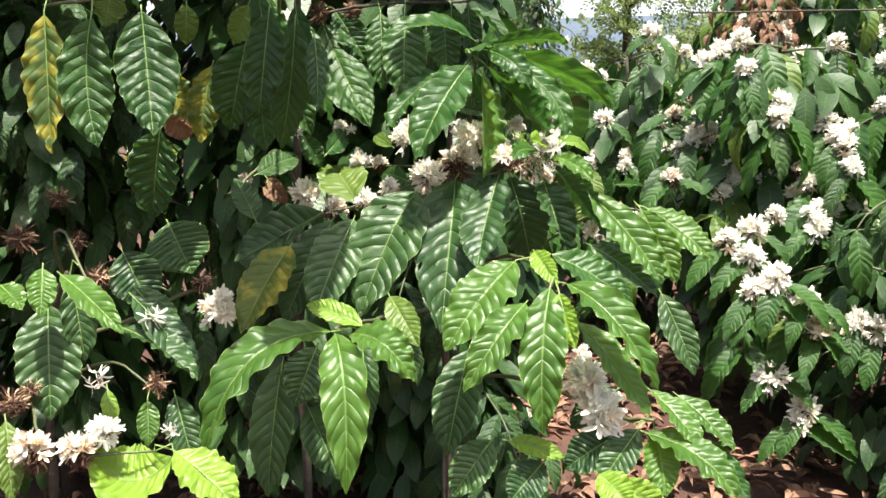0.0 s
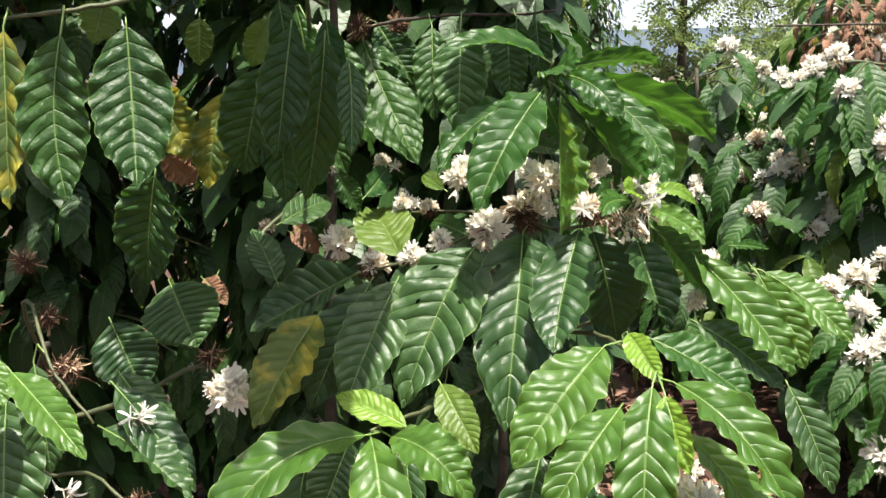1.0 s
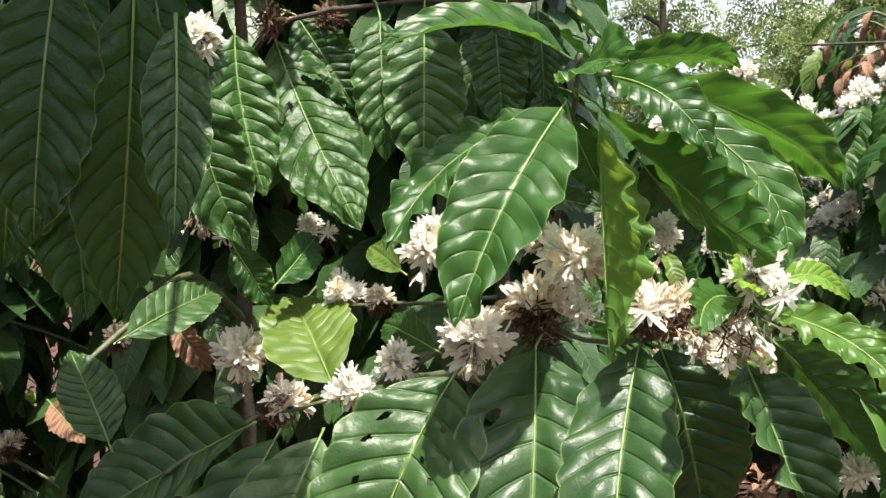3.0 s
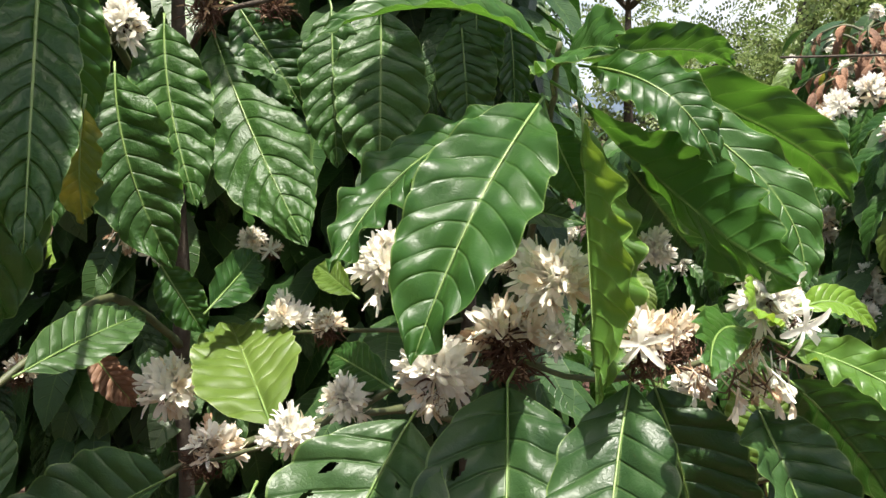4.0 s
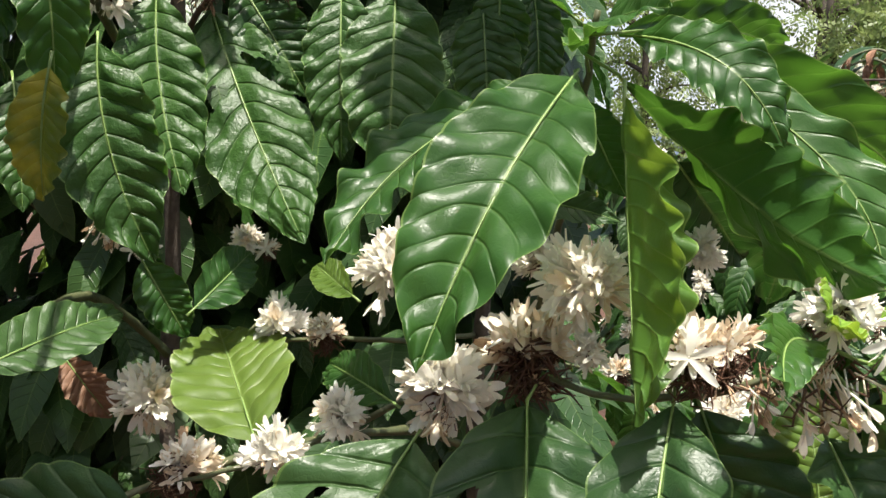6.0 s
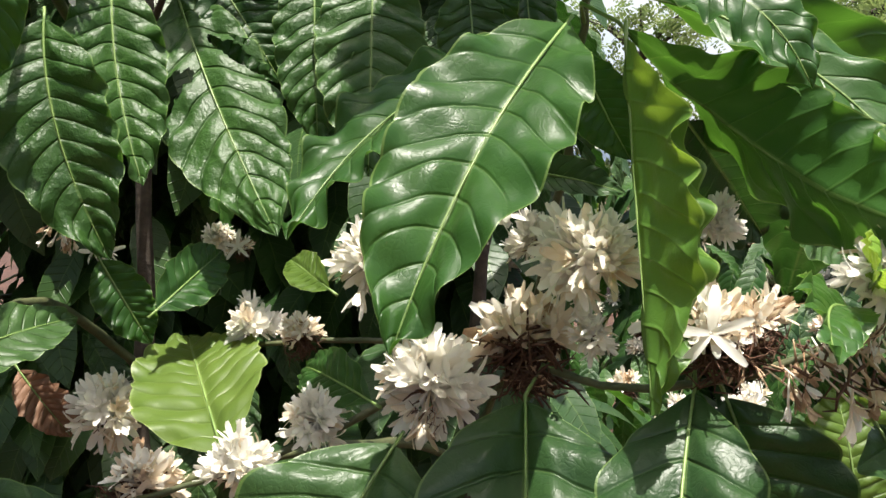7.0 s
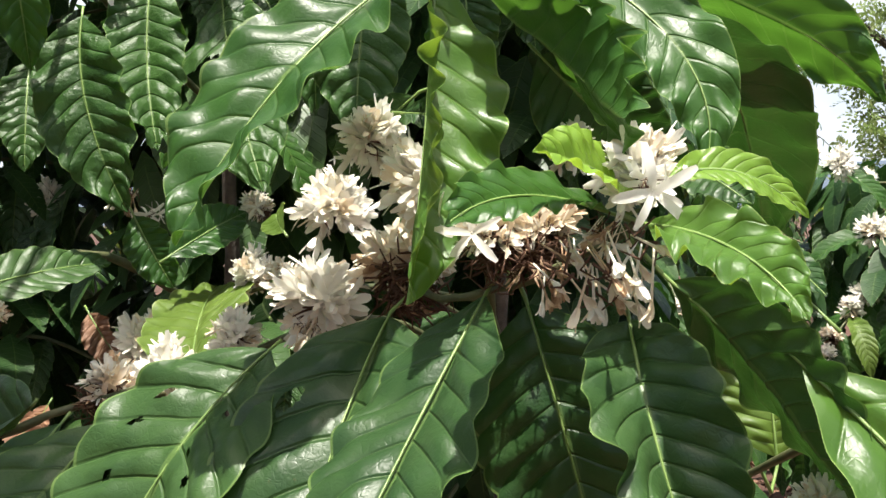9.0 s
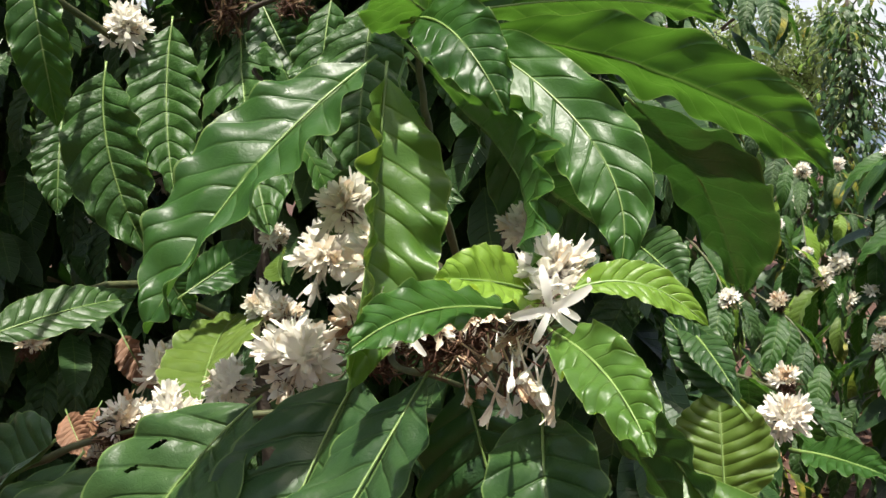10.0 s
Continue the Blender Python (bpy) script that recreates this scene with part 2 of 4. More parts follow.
def blade(base, mid, tip, normal, width, fold, wave, seed, nu=115, nv=10, relief=1.0, turn=None):
    """A coffee leaf between base and tip through mid: rows of faces follow its side veins, the panels
    between them are puffed up and the margin ripples. fold: degrees, or one for each half. Returns places, faces, uvs and the midrib's line."""
    rng = random.Random(seed)
    base, mid, tip, normal = Vector(base), Vector(mid), Vector(tip), Vector(normal).normalized()
    ctrl = mid * 2 - (base + tip) * 0.5
    wave *= min(1.0, width / 0.085)
    ph = [rng.uniform(0, 6.28) for _ in range(8)]
    turns = [rng.uniform(6.5, 9.0), rng.uniform(6.5, 9.0)]
    twist = rng.uniform(-0.25, 0.25) if turn is None else turn
    folds = fold if isinstance(fold, tuple) else (fold, fold)
    frames = []
    for k in range(201):
        u = k / 200
        c = base * (1 - u) ** 2 + ctrl * 2 * u * (1 - u) + tip * u * u
        d = ((ctrl - base) * (1 - u) + (tip - ctrl) * u).normalized()
        n = (normal - d * normal.dot(d)).normalized()
        n = Matrix.Rotation(twist * (u - 0.5) * 2, 3, d) @ n
        frames.append((c, d.cross(n), n))
    verts, faces, uvs, line = [], [], [], []
    cols = 2 * nv + 1
    for i in range(nu + 1):
        w = i / nu
        grow = min(1, w / 0.12) * min(1, (1 - w) / 0.12)
        puff = abs(math.sin(math.pi * VEINS * w))
        quilt = puff ** 0.9
        slant = quick_width(w)
        jitter = [0.014 * grow * noise.noise((w * 9 + seed * 1.7, k * 5.3, 0.4)) for k in (0, 1)]
        c, across, n = frames[round(w * 200)]
        line.append(base * (1 - w) ** 2 + ctrl * 2 * w * (1 - w) + tip * w * w - n * 0.0004)
        for j in range(-nv, nv + 1):
            v = j / nv
            s = abs(v)
            k = 0 if v >= 0 else 1
            u = min(1.0, max(0.0, w + s * slant * (0.115 + 0.05 * s) + jitter[k] * min(1, s * 4)))
            q = u * 200
            m = min(199, int(q))
            f0, f1, t = frames[m], frames[m + 1], q - min(199, int(q))
            c, across, n = f0[0].lerp(f1[0], t), f0[1], f0[2]
            h = quick_width(u) * width * 0.5
            h *= 1 + (0.05 * (puff - 0.5) * relief + 0.03 * math.sin(u * 17 + ph[k])) * s * s
            rise = min(1, s * 3.2) * (1 - 0.3 * s)
            ripple = wave * 0.36 * math.sin(turns[k] * 2 * math.pi * u * 0.9 + ph[2 + k]) * s ** 2.2 * grow
            ripple += wave * 0.2 * math.sin(turns[k] * 1.1 * math.pi * u + ph[4 + k]) * s ** 2 * grow
            ripple += wave * 0.22 * math.sin(math.pi * VEINS * w + ph[k]) * s ** 3 * grow
            droop = 0.045 * width * grow * noise.noise((u * 5 + seed * 3.1, v * 2.2, seed * 0.7)) + 0.012 * width * grow * noise.noise((u * 16 + seed, v * 6, 3.3))
            f = radians(folds[k]) * (1 + 0.3 * math.sin(3 * u + ph[6]))
            lift = quilt * rise * 0.021 * width * relief * grow + ripple + droop
            tilt = f * min(1, s * 3)
            out = s * h * math.cos(f) - lift * math.sin(tilt)
            up = s * h * math.sin(f) + lift * math.cos(tilt) - 0.02 * width * (1 - min(1, s * 4))
            verts.append(c + across * (out if v >= 0 else -out) + n * up)
            uvs.append((w, 0.5 + 0.5 * v))
    for i in range(nu):
        for j in range(cols - 1):
            a = i * cols + j
            faces.append((a, a + 1, a + cols + 1, a + cols))
    return verts, faces, uvs, line


LEAF_COUNT = [0]
TONE_LABEL = ("dark green mature leaf", "glossy green leaf", "pale green leaf", "yellowing mottled leaf", "lime green young leaf", "brown dead leaf", "bright glossy green leaf", "dark green wrinkled leaf")


def leaf(bush, base, mid, tip, normal, width, fold, wave, tone, relief=1.25, holes=(), turn=None):
    """One leaf of a bush with its own midrib and stalk. holes: insect holes as (u, v, radius in u)."""
    LEAF_COUNT[0] += 1
    seed = LEAF_COUNT[0]
    verts, faces, uvs, line = blade(base, mid, tip, normal, width, fold, wave, seed, *((230, 26) if holes else (115, 10)), relief, turn)
    if holes:
        kept = []
        for f in faces:
            u = sum(uvs[k][0] for k in f) / 4
            v = sum(uvs[k][1] for k in f) / 4
            if all((u - hu) ** 2 + ((v - hv) * 0.5) ** 2 > hr * hr for hu, hv, hr in holes):
                kept.append(f)
        faces = kept
    origin = Vector(base)
    ob = new("leaf", mesh_from("leaf", [p - origin for p in verts], faces, [LEAF_MATERIALS[tone]], uvs))
    ob.location = origin
    attach(ob, bush)
    tagged(ob, TONE_LABEL[tone])
    near = min(BRANCH_LINES.get(bush.name, []), key=lambda q: (q - origin).length, default=None)
    back = (line[0] - line[3]).normalized()
    stalk = [origin + back * 0.012]
    if near is not None and 0.012 < (near - origin).length < 0.045:
        stalk = [near, (near + origin + back * 0.03) * 0.5 + back * 0.008, origin + back * 0.006]
    jump = max(4, len(line) // 22)
    pts = stalk + [line[0]] + [line[i] for i in range(3, len(line) - 1, jump)]
    n = len(pts)
    k = len(stalk)
    radii = [0.0015] * k + [0.0012 * (1 - 0.8 * i / (n - k)) for i in range(n - k)]
    rv, rf = tube_geometry(pts, radii, 6)
    part("midrib", mesh_from("midrib", rv, rf, [MIDRIB]), ob)
    return ob


# ---- blossom ----
def petal(verts, faces, index, slot, root, direction, side, length, width, bend):
    """A strap-like petal that curves away from its direction."""
    start = len(verts)
    n = direction.cross(side).normalized()
    steps = 5
    for i in range(steps + 1):
        t = i / steps
        w = width * (0.35 + 0.65 * math.sin(math.pi * (0.08 + 0.7 * t))) * (0.6 if i == steps else 1)
        c = root + direction * length * t * (1 - 0.15 * abs(bend) * t) + n * bend * length * t * t * 0.5
        for s in (-0.5, 0.0, 0.5):
            verts.append(c + side * w * s + n * (0.12 * width if s == 0 else 0.0))
    for i in range(steps):
        for j in range(2):
            a = start + i * 3 + j
            faces.append((a, a + 1, a + 4, a + 3))
            index.append(slot)


def perpendicular(d, rng):
    r = Vector((rng.gauss(0, 1), rng.gauss(0, 1), rng.gauss(0, 1)))
    return (r - d * r.dot(d)).normalized()


def blossom_meshes(kind, seed, count):
    """Petals and dry centre of a cluster one unit across. Kinds: 0 fresh, 1 fading over a brown centre,
    2 withered and hanging, 3 dried brown, 4 a few open stars, 5 one open star on its tube."""
    rng = random.Random(900 + seed)
    verts, faces, index, dv, df = [], [], [], [], []
    spread = {0: (0.25, 0.95), 1: (0.2, 0.95), 2: (0.05, 0.3), 3: (0.2, 1.0), 4: (1.0, 1.4), 5: (1.0, 1.25)}[kind]
    reach = {0: (0.20, 0.31), 1: (0.18, 0.29), 2: (0.11, 0.19), 3: (0.16, 0.30), 4: (0.34, 0.42), 5: (0.44, 0.54)}[kind]
    for i in range(count):
        d = Vector((rng.gauss(0, 1), rng.gauss(0, 1), rng.gauss(0, 1) + (0.75 if kind < 2 else 0.0))).normalized()
        foot = Vector((0, 0, 0))
        tube = rng.choice((0.08, 0.14, 0.20, 0.26)) * rng.uniform(0.8, 1.15)
        if kind == 1 and d.z < -0.1:
            d.z = abs(d.z) + 0.1
            d.normalize()
        if kind == 2:
            d = Vector((rng.gauss(0, 0.45), rng.gauss(0, 0.45), -1)).normalized()
            foot = Vector((rng.uniform(-0.28, 0.28), rng.uniform(-0.28, 0.28), rng.uniform(0.05, 0.3)))
            tube = rng.uniform(0.15, 0.42)
        if kind == 5:
            d, tube = Vector((0, 0, 1)), 0.25
        mood = rng.random()
        slot = {0: int(mood > 0.9), 1: int(mood > 0.35) + int(mood > 0.93), 2: int(mood > 0.3) + int(mood > 0.75), 3: 2, 4: 0, 5: 0}[kind]
        neck = foot + d * tube
        tv, tf = tube_geometry([foot, neck], [0.007, 0.012] if kind == 2 else [0.012, 0.018], 5, len(verts))
        verts += tv
        faces += tf
        index += [slot] * len(tf)
        if kind < 2:
            tip = neck + d * rng.uniform(0.1, 0.2) + perpendicular(d, rng) * 0.03
            tv, tf = tube_geometry([neck, tip], [0.006, 0.004], 3, len(verts))
            verts += tv
            faces += tf
            index += [slot] * len(tf)
        a = perpendicular(d, rng)
        star = rng.choice((5, 5, 6))
        base_open = rng.uniform(*spread)
        for k in range(star):
            if kind == 3 and rng.random() < 0.45:
                continue
            q = Matrix.Rotation(2 * math.pi * (k + rng.uniform(-0.2, 0.2)) / star, 3, d) @ a
            opening = base_open + rng.uniform(-0.15, 0.15)
            out = (d * math.cos(opening) + q * math.sin(opening)).normalized()
            side = out.cross(d).normalized() if out.cross(d).length > 0.05 else perpendicular(out, rng)
            length = rng.uniform(*reach)
            width = {0: 0.084, 1: 0.076, 2: 0.06, 3: 0.035, 4: 0.10, 5: 0.125}[kind] * rng.uniform(0.75, 1.15)
            petal(verts, faces, index, slot, neck, out, side, length, width, rng.uniform(-0.6, 0.8) if kind < 3 else rng.uniform(0.3, 1.3) if kind == 5 else rng.uniform(-1.5, 1.5))
    for i in range({0: 10, 1: 130, 2: 16, 3: 110, 4: 6, 5: 3}[kind]):
        d = Vector((rng.gauss(0, 1), rng.gauss(0, 1), rng.gauss(0, 1) - 0.5)).normalized()
        foot = d * 0.02
        if kind == 2:
            foot = Vector((rng.uniform(-0.28, 0.28), rng.uniform(-0.28, 0.28), rng.uniform(0.05, 0.28)))
            d = Vector((rng.gauss(0, 0.6), rng.gauss(0, 0.6), -0.9)).normalized()
        if kind in (1, 3):
            foot = Vector((rng.gauss(0, 0.09), rng.gauss(0, 0.09), rng.gauss(0, 0.09) - (0.1 if kind == 1 else 0.0)))
        knee = foot + d * 0.13 + perpendicular(d, rng) * 0.05
        far_end = foot + d * (rng.uniform(0.14, 0.36) if kind == 3 else rng.uniform(0.1, 0.28)) + perpendicular(d, rng) * 0.14
        tv, tf = tube_geometry([foot, knee, far_end], [0.014, 0.010, 0.005], 4, len(dv))
        dv += tv
        df += tf
    return mesh_from("petals", verts, faces, [PETAL_WHITE, PETAL_CREAM, PETAL_BROWN], index=index), mesh_from("dry_calyx", dv, df, [CALYX])


BLOSSOMS = {(k, i): blossom_meshes(k, 10 * k + i, {0: 62, 1: 46, 2: 17, 3: 16, 4: 4, 5: 1}[k]) for k in range(6) for i in range(3)}
FAR_BLOSSOMS = {(k, i): blossom_meshes(k, 70 + 10 * k + i, 40) for k in (0, 1) for i in range(3)}
BLOSSOM_LABEL = ("dense ball of fresh white coffee flowers", "cream flowers fading over a brown dried centre", "withered hanging cream flowers", "dried brown flower remains", "few open white star-shaped flowers", "single open white star-shaped flower")
BLOSSOM_COUNT = [0]


def blossom(bush, place, across, kind, far=False, face=None):
    BLOSSOM_COUNT[0] += 1
    n = BLOSSOM_COUNT[0]
    rng = random.Random(n)
    petals, calyx = (FAR_BLOSSOMS if far else BLOSSOMS)[(kind, n % 3)]
    ob = new("blossom", petals)
    turn = Euler((rng.uniform(-0.4, 0.4), rng.uniform(-0.4, 0.4), rng.uniform(0, 6.28)))
    if face is not None:
        turn = Vector(face).to_track_quat("Z", "Y")
    ob.matrix_basis = Matrix.LocRotScale(place, turn, (across * (1.05 if far else 1.18),) * 3)
    attach(ob, bush)
    tagged(ob, BLOSSOM_LABEL[kind])
    c = new("dry_calyx", calyx)
    c.matrix_basis = ob.matrix_basis.copy()
    attach(c, ob)
    return ob


# ---- bushes built from a plan ----
def leaf_pattern(seed, tone):
    rng = random.Random(400 + seed)
    bow = rng.uniform(0.10, 0.26)
    v, f, uv, line = blade((0, 0, 0), (0.5, 0, bow), (1, 0, 0), (0, 0, 1), rng.uniform(0.30, 0.38), rng.uniform(6, 22), rng.uniform(0.02, 0.045), 400 + seed, nu=46, nv=2, relief=1.6)
    return mesh_from("leaf", v, f, [UNIT_LEAF_MATERIALS[tone]], uv)


PATTERNS = [leaf_pattern(i, t) for i, t in enumerate((0, 0, 0, 1, 1, 1, 1, 1, 2, 3, 4, 0, 1, 5))]


def lay(axis, normal):
    x = Vector(axis).normalized()
    z = Vector(normal) - x * Vector(normal).dot(x)
    z = z.normalized() if z.length > 1e-3 else Vector((0, 0, 1)).cross(x).normalized()
    y = z.cross(x)
    return Matrix((x, y, z)).transposed()


def planned_leaf(bush, base, axis, normal, length, which):
    ob = new("leaf", PATTERNS[which])
    ob.matrix_basis = Matrix.LocRotScale(base, lay(axis, normal).to_quaternion(), (length,) * 3)
    attach(ob, bush)
    return ob


def planned_bush(x, y, height, spread, seed, label, limbs=16, flowers=0.35, leaf_size=0.17, low=0.25, face=None, dead=0.0, clear=None, inner=420, palette=range(13), ball=0.075, skirt=True, name="coffee_bush", group="coffee bushes of the plantation"):
    """A coffee bush: upright stems, drooping side branches with pairs of hanging leaves and flower balls at the nodes."""
    rng = random.Random(seed)
    bush = thing(name, (x, y, 0), label, "bush", group)
    root = Vector((x, y, 0))
    branch(bush, [root + Vector((0, 0, -0.03)), root + Vector((0.03, 0.02, height * 0.5)), root + Vector((-0.02, 0.03, height))], 0.022, 0.008, name="stem")
    count = 0
    for i in range(limbs):
        z = low + (height - low) * (i + rng.random()) / limbs
        a = i * 2.4 + rng.uniform(-0.5, 0.5)
        if face is not None and rng.random() < 0.6:
            a = face + rng.uniform(-1.2, 1.2)
        reach = spread * rng.uniform(0.7, 1.1) * (1 - 0.35 * max(0, z / height - 0.6) / 0.4) * (1 if skirt else 0.6 + 0.4 * min(1, z / (0.55 * height)))
        out = Vector((math.cos(a), math.sin(a), 0))
        p0 = root + Vector((0, 0, z))
        rise = rng.uniform(0.0, 0.25)
        pts = [p0, p0 + out * reach * 0.4 + Vector((0, 0, reach * rise)), p0 + out * reach * 0.8 + Vector((0, 0, reach * (rise - 0.12))), p0 + out * reach + Vector((0, 0, reach * (rise - 0.3)))]
        line = smooth_line(pts, 5)
        if clear is not None:
            inside = [q for q in line if clear(q)]
            if len(inside) < 4 or not clear(line[0]):
                continue
            line = inside
        v, f = tube_geometry(line, [0.006 - 0.004 * k / (len(line) - 1) for k in range(len(line))], 5)
        part("branch", mesh_from("branch", v, f, [TWIG]), bush)
        step = 0.075
        nodes = max(3, int(reach / step))
        for k in range(1, nodes + 1):
            t = k / nodes
            p = line[min(len(line) - 1, int(t * (len(line) - 1)))]
            if t > 0.25 and rng.random() < flowers and (clear is None or clear(p)):
                blossom(bush, p + Vector((0, 0, 0.025)), ball * rng.uniform(0.8, 1.2), rng.choice((0, 0, 0, 1)), True)
            for s in (-1, 1):
                if rng.random() < 0.12 or count >= 290 or (clear is not None and not clear(p)):
                    continue
                across = Vector((-out.y, out.x, 0)) * s
                axis = out * rng.uniform(0.05, 0.5) + across * rng.uniform(0.2, 0.7) + Vector((0, 0, -rng.uniform(0.6, 2.0)))
                normal = out * 0.6 + across * 0.5 + Vector((0, 0, 0.9)) + Vector((rng.uniform(-0.3, 0.3), rng.uniform(-0.3, 0.3), 0))
                which = 13 if rng.random() < dead else rng.choice(palette)
                planned_leaf(bush, p, axis, normal, leaf_size * rng.uniform(0.7, 1.25), which)
                count += 1
    # the joined leaves inside, behind the outer ones
    verts, faces, uvs = [], [], []
    for _ in range(inner):
        a, r, z = rng.uniform(0, 6.28), spread * 0.58 * math.sqrt(rng.random()), rng.uniform(low * 0.6, height * 0.97)
        c = root + Vector((math.cos(a) * r, math.sin(a) * r, z))
        if clear is not None and not clear(c):
            continue
        m = lay((math.cos(a) * 0.5 + rng.uniform(-0.6, 0.6), math.sin(a) * 0.5 + rng.uniform(-0.6, 0.6), -rng.uniform(0.4, 1.4)), (math.cos(a), math.sin(a), 0.8))
        l = leaf_size * rng.uniform(0.6, 1.0)
        start = len(verts)
        for i in range(6):
            u = i / 5
            h = half_width(u) * 0.2 * l
            for s in (-1, 0, 1):
                verts.append(c + m @ Vector((u * l, s * h, 0.35 * l * u * (1 - u) + (0.15 * h if s else 0))))
                uvs.append((u - 0.1 * abs(s), 0.5 + 0.5 * s))
        for i in range(5):
            for j in range(2):
                q = start + i * 3 + j
                faces.append((q, q + 1, q + 4, q + 3))
    if faces:
        # the dark tone puts some of the bush's inner shade into the colour
        rest = part("inner_foliage", mesh_from("inner_foliage", verts, faces, [LEAF_MATERIALS[0]], uvs), bush)
        tagged(rest, kind="stuff")
    return bush


# ---- ground and distance ----
def ground_sheet():
    verts, faces = [], []
    xs = sorted(set([-3000, -800, -200, -60, -20] + [i * 0.25 - 8 for i in range(65)] + [20, 60, 200, 800, 3000]))
    ys = sorted(set([-3000, -800, -200, -60, -20, -8] + [i * 0.25 - 4 for i in range(65)] + [20, 60, 200, 800, 3000]))
    for yy in ys:
        for xx in xs:
            z = 0.0
            if abs(xx) < 9 and abs(yy) < 13:
                z = 0.05 * noise.noise((xx * 0.9, yy * 0.9, 0.3)) + 0.03 * noise.noise((xx * 3, yy * 3, 2.1))
            verts.append((xx, yy, z - 0.03))
    w = len(xs)
    for j in range(len(ys) - 1):
        for i in range(w - 1):
            a = j * w + i
            faces.append((a, a + 1, a + w + 1, a + w))
    return mesh_from("ground", verts, faces, [SOIL])


tagged(new("ground", ground_sheet()), "red-brown bare plantation soil under the bushes", "ground", kind="structure")


def litter_sheet():
    """Fallen curled leaves and twigs strewn over the soil."""
    rng = random.Random(77)
    verts, faces = [], []
    for _ in range(5200):
        x, y = rng.gauss(0.6, 1.9), rng.gauss(3.2, 2.2)
        l, w, a = rng.uniform(0.05, 0.11), rng.uniform(0.02, 0.042), rng.uniform(0, 6.28)
        dx, dy = math.cos(a), math.sin(a)
        z0 = 0.05 * noise.noise((x * 0.9, y * 0.9, 0.3)) + 0.03 * noise.noise((x * 3, y * 3, 2.1)) - 0.02
        tilt, lift = rng.uniform(-0.5, 0.5), rng.uniform(0.0, 0.035)
        start = len(verts)
        for i in range(4):
            t = i / 3 - 0.5
            hw = w * (0.15, 1.0, 0.85, 0.1)[i] * 0.5
            for s in (-1, 0, 1):
                verts.append((x + dx * l * t - dy * hw * s, y + dy * l * t + dx * hw * s, z0 + lift * (1 - 4 * t * t) + (0.012 if s else 0) + tilt * hw * s + 0.008))
        for i in range(3):
            for j in range(2):
                b = start + i * 3 + j
                faces.append((b, b + 1, b + 4, b + 3))
    return mesh_from("leaf_litter", verts, faces, [LITTER])


tagged(new("leaf_litter", litter_sheet()), "dry pale brown leaves strewn on the soil", "leaf litter", kind="stuff")


def hill_ring():
    verts, faces = [], []
    n = 90
    for i in range(n + 1):
        a = radians(20 + 140 * i / n)
        h = 56 + 5 * noise.noise((i * 0.12, 0, 5)) + 2 * noise.noise((i * 0.5, 2, 5))
        for r, z in ((1150, -3), (1200, h), (1400, h * 0.8)):
            verts.append((math.cos(a) * r, math.sin(a) * r, z))
    for i in range(n):
        for j in range(2):
            a = i * 3 + j
            faces.append((a, a + 3, a + 4, a + 1))
    return mesh_from("backdrop", verts, faces, [HILL])


def haze_ring():
    """Bright hazy sky low over the horizon, far behind the hills."""
    verts, faces = [], []
    for i in range(61):
        a = radians(10 + 160 * i / 60)
        verts += [(math.cos(a) * 1700, math.sin(a) * 1700, -4), (math.cos(a) * 1700, math.sin(a) * 1700, 620)]
    for i in range(60):
        faces.append((i * 2, i * 2 + 2, i * 2 + 3, i * 2 + 1))
    mat, nt, p, out = node_material("hazy_sky")
    geo = nt.nodes.new("ShaderNodeTexCoord").outputs["Object"]
    glow = nt.nodes.new("ShaderNodeEmission")
    nt.links.new(mix_color(nt, ramp(nt, noise_node(nt, 0.004, 4, geo), 0.35, 0.65), (0.42, 0.47, 0.54), (0.54, 0.55, 0.58)), glow.inputs[0])
    nt.links.new(glow.outputs[0], out.inputs[0])
    return mesh_from("sky_backdrop", verts, faces, [mat])


tagged(new("sky_backdrop", haze_ring()), "pale hazy bright sky behind the hills", "sky", kind="structure")
tagged(new("backdrop", hill_ring()), "low blue-grey hills on the far horizon", "hill", kind="structure")


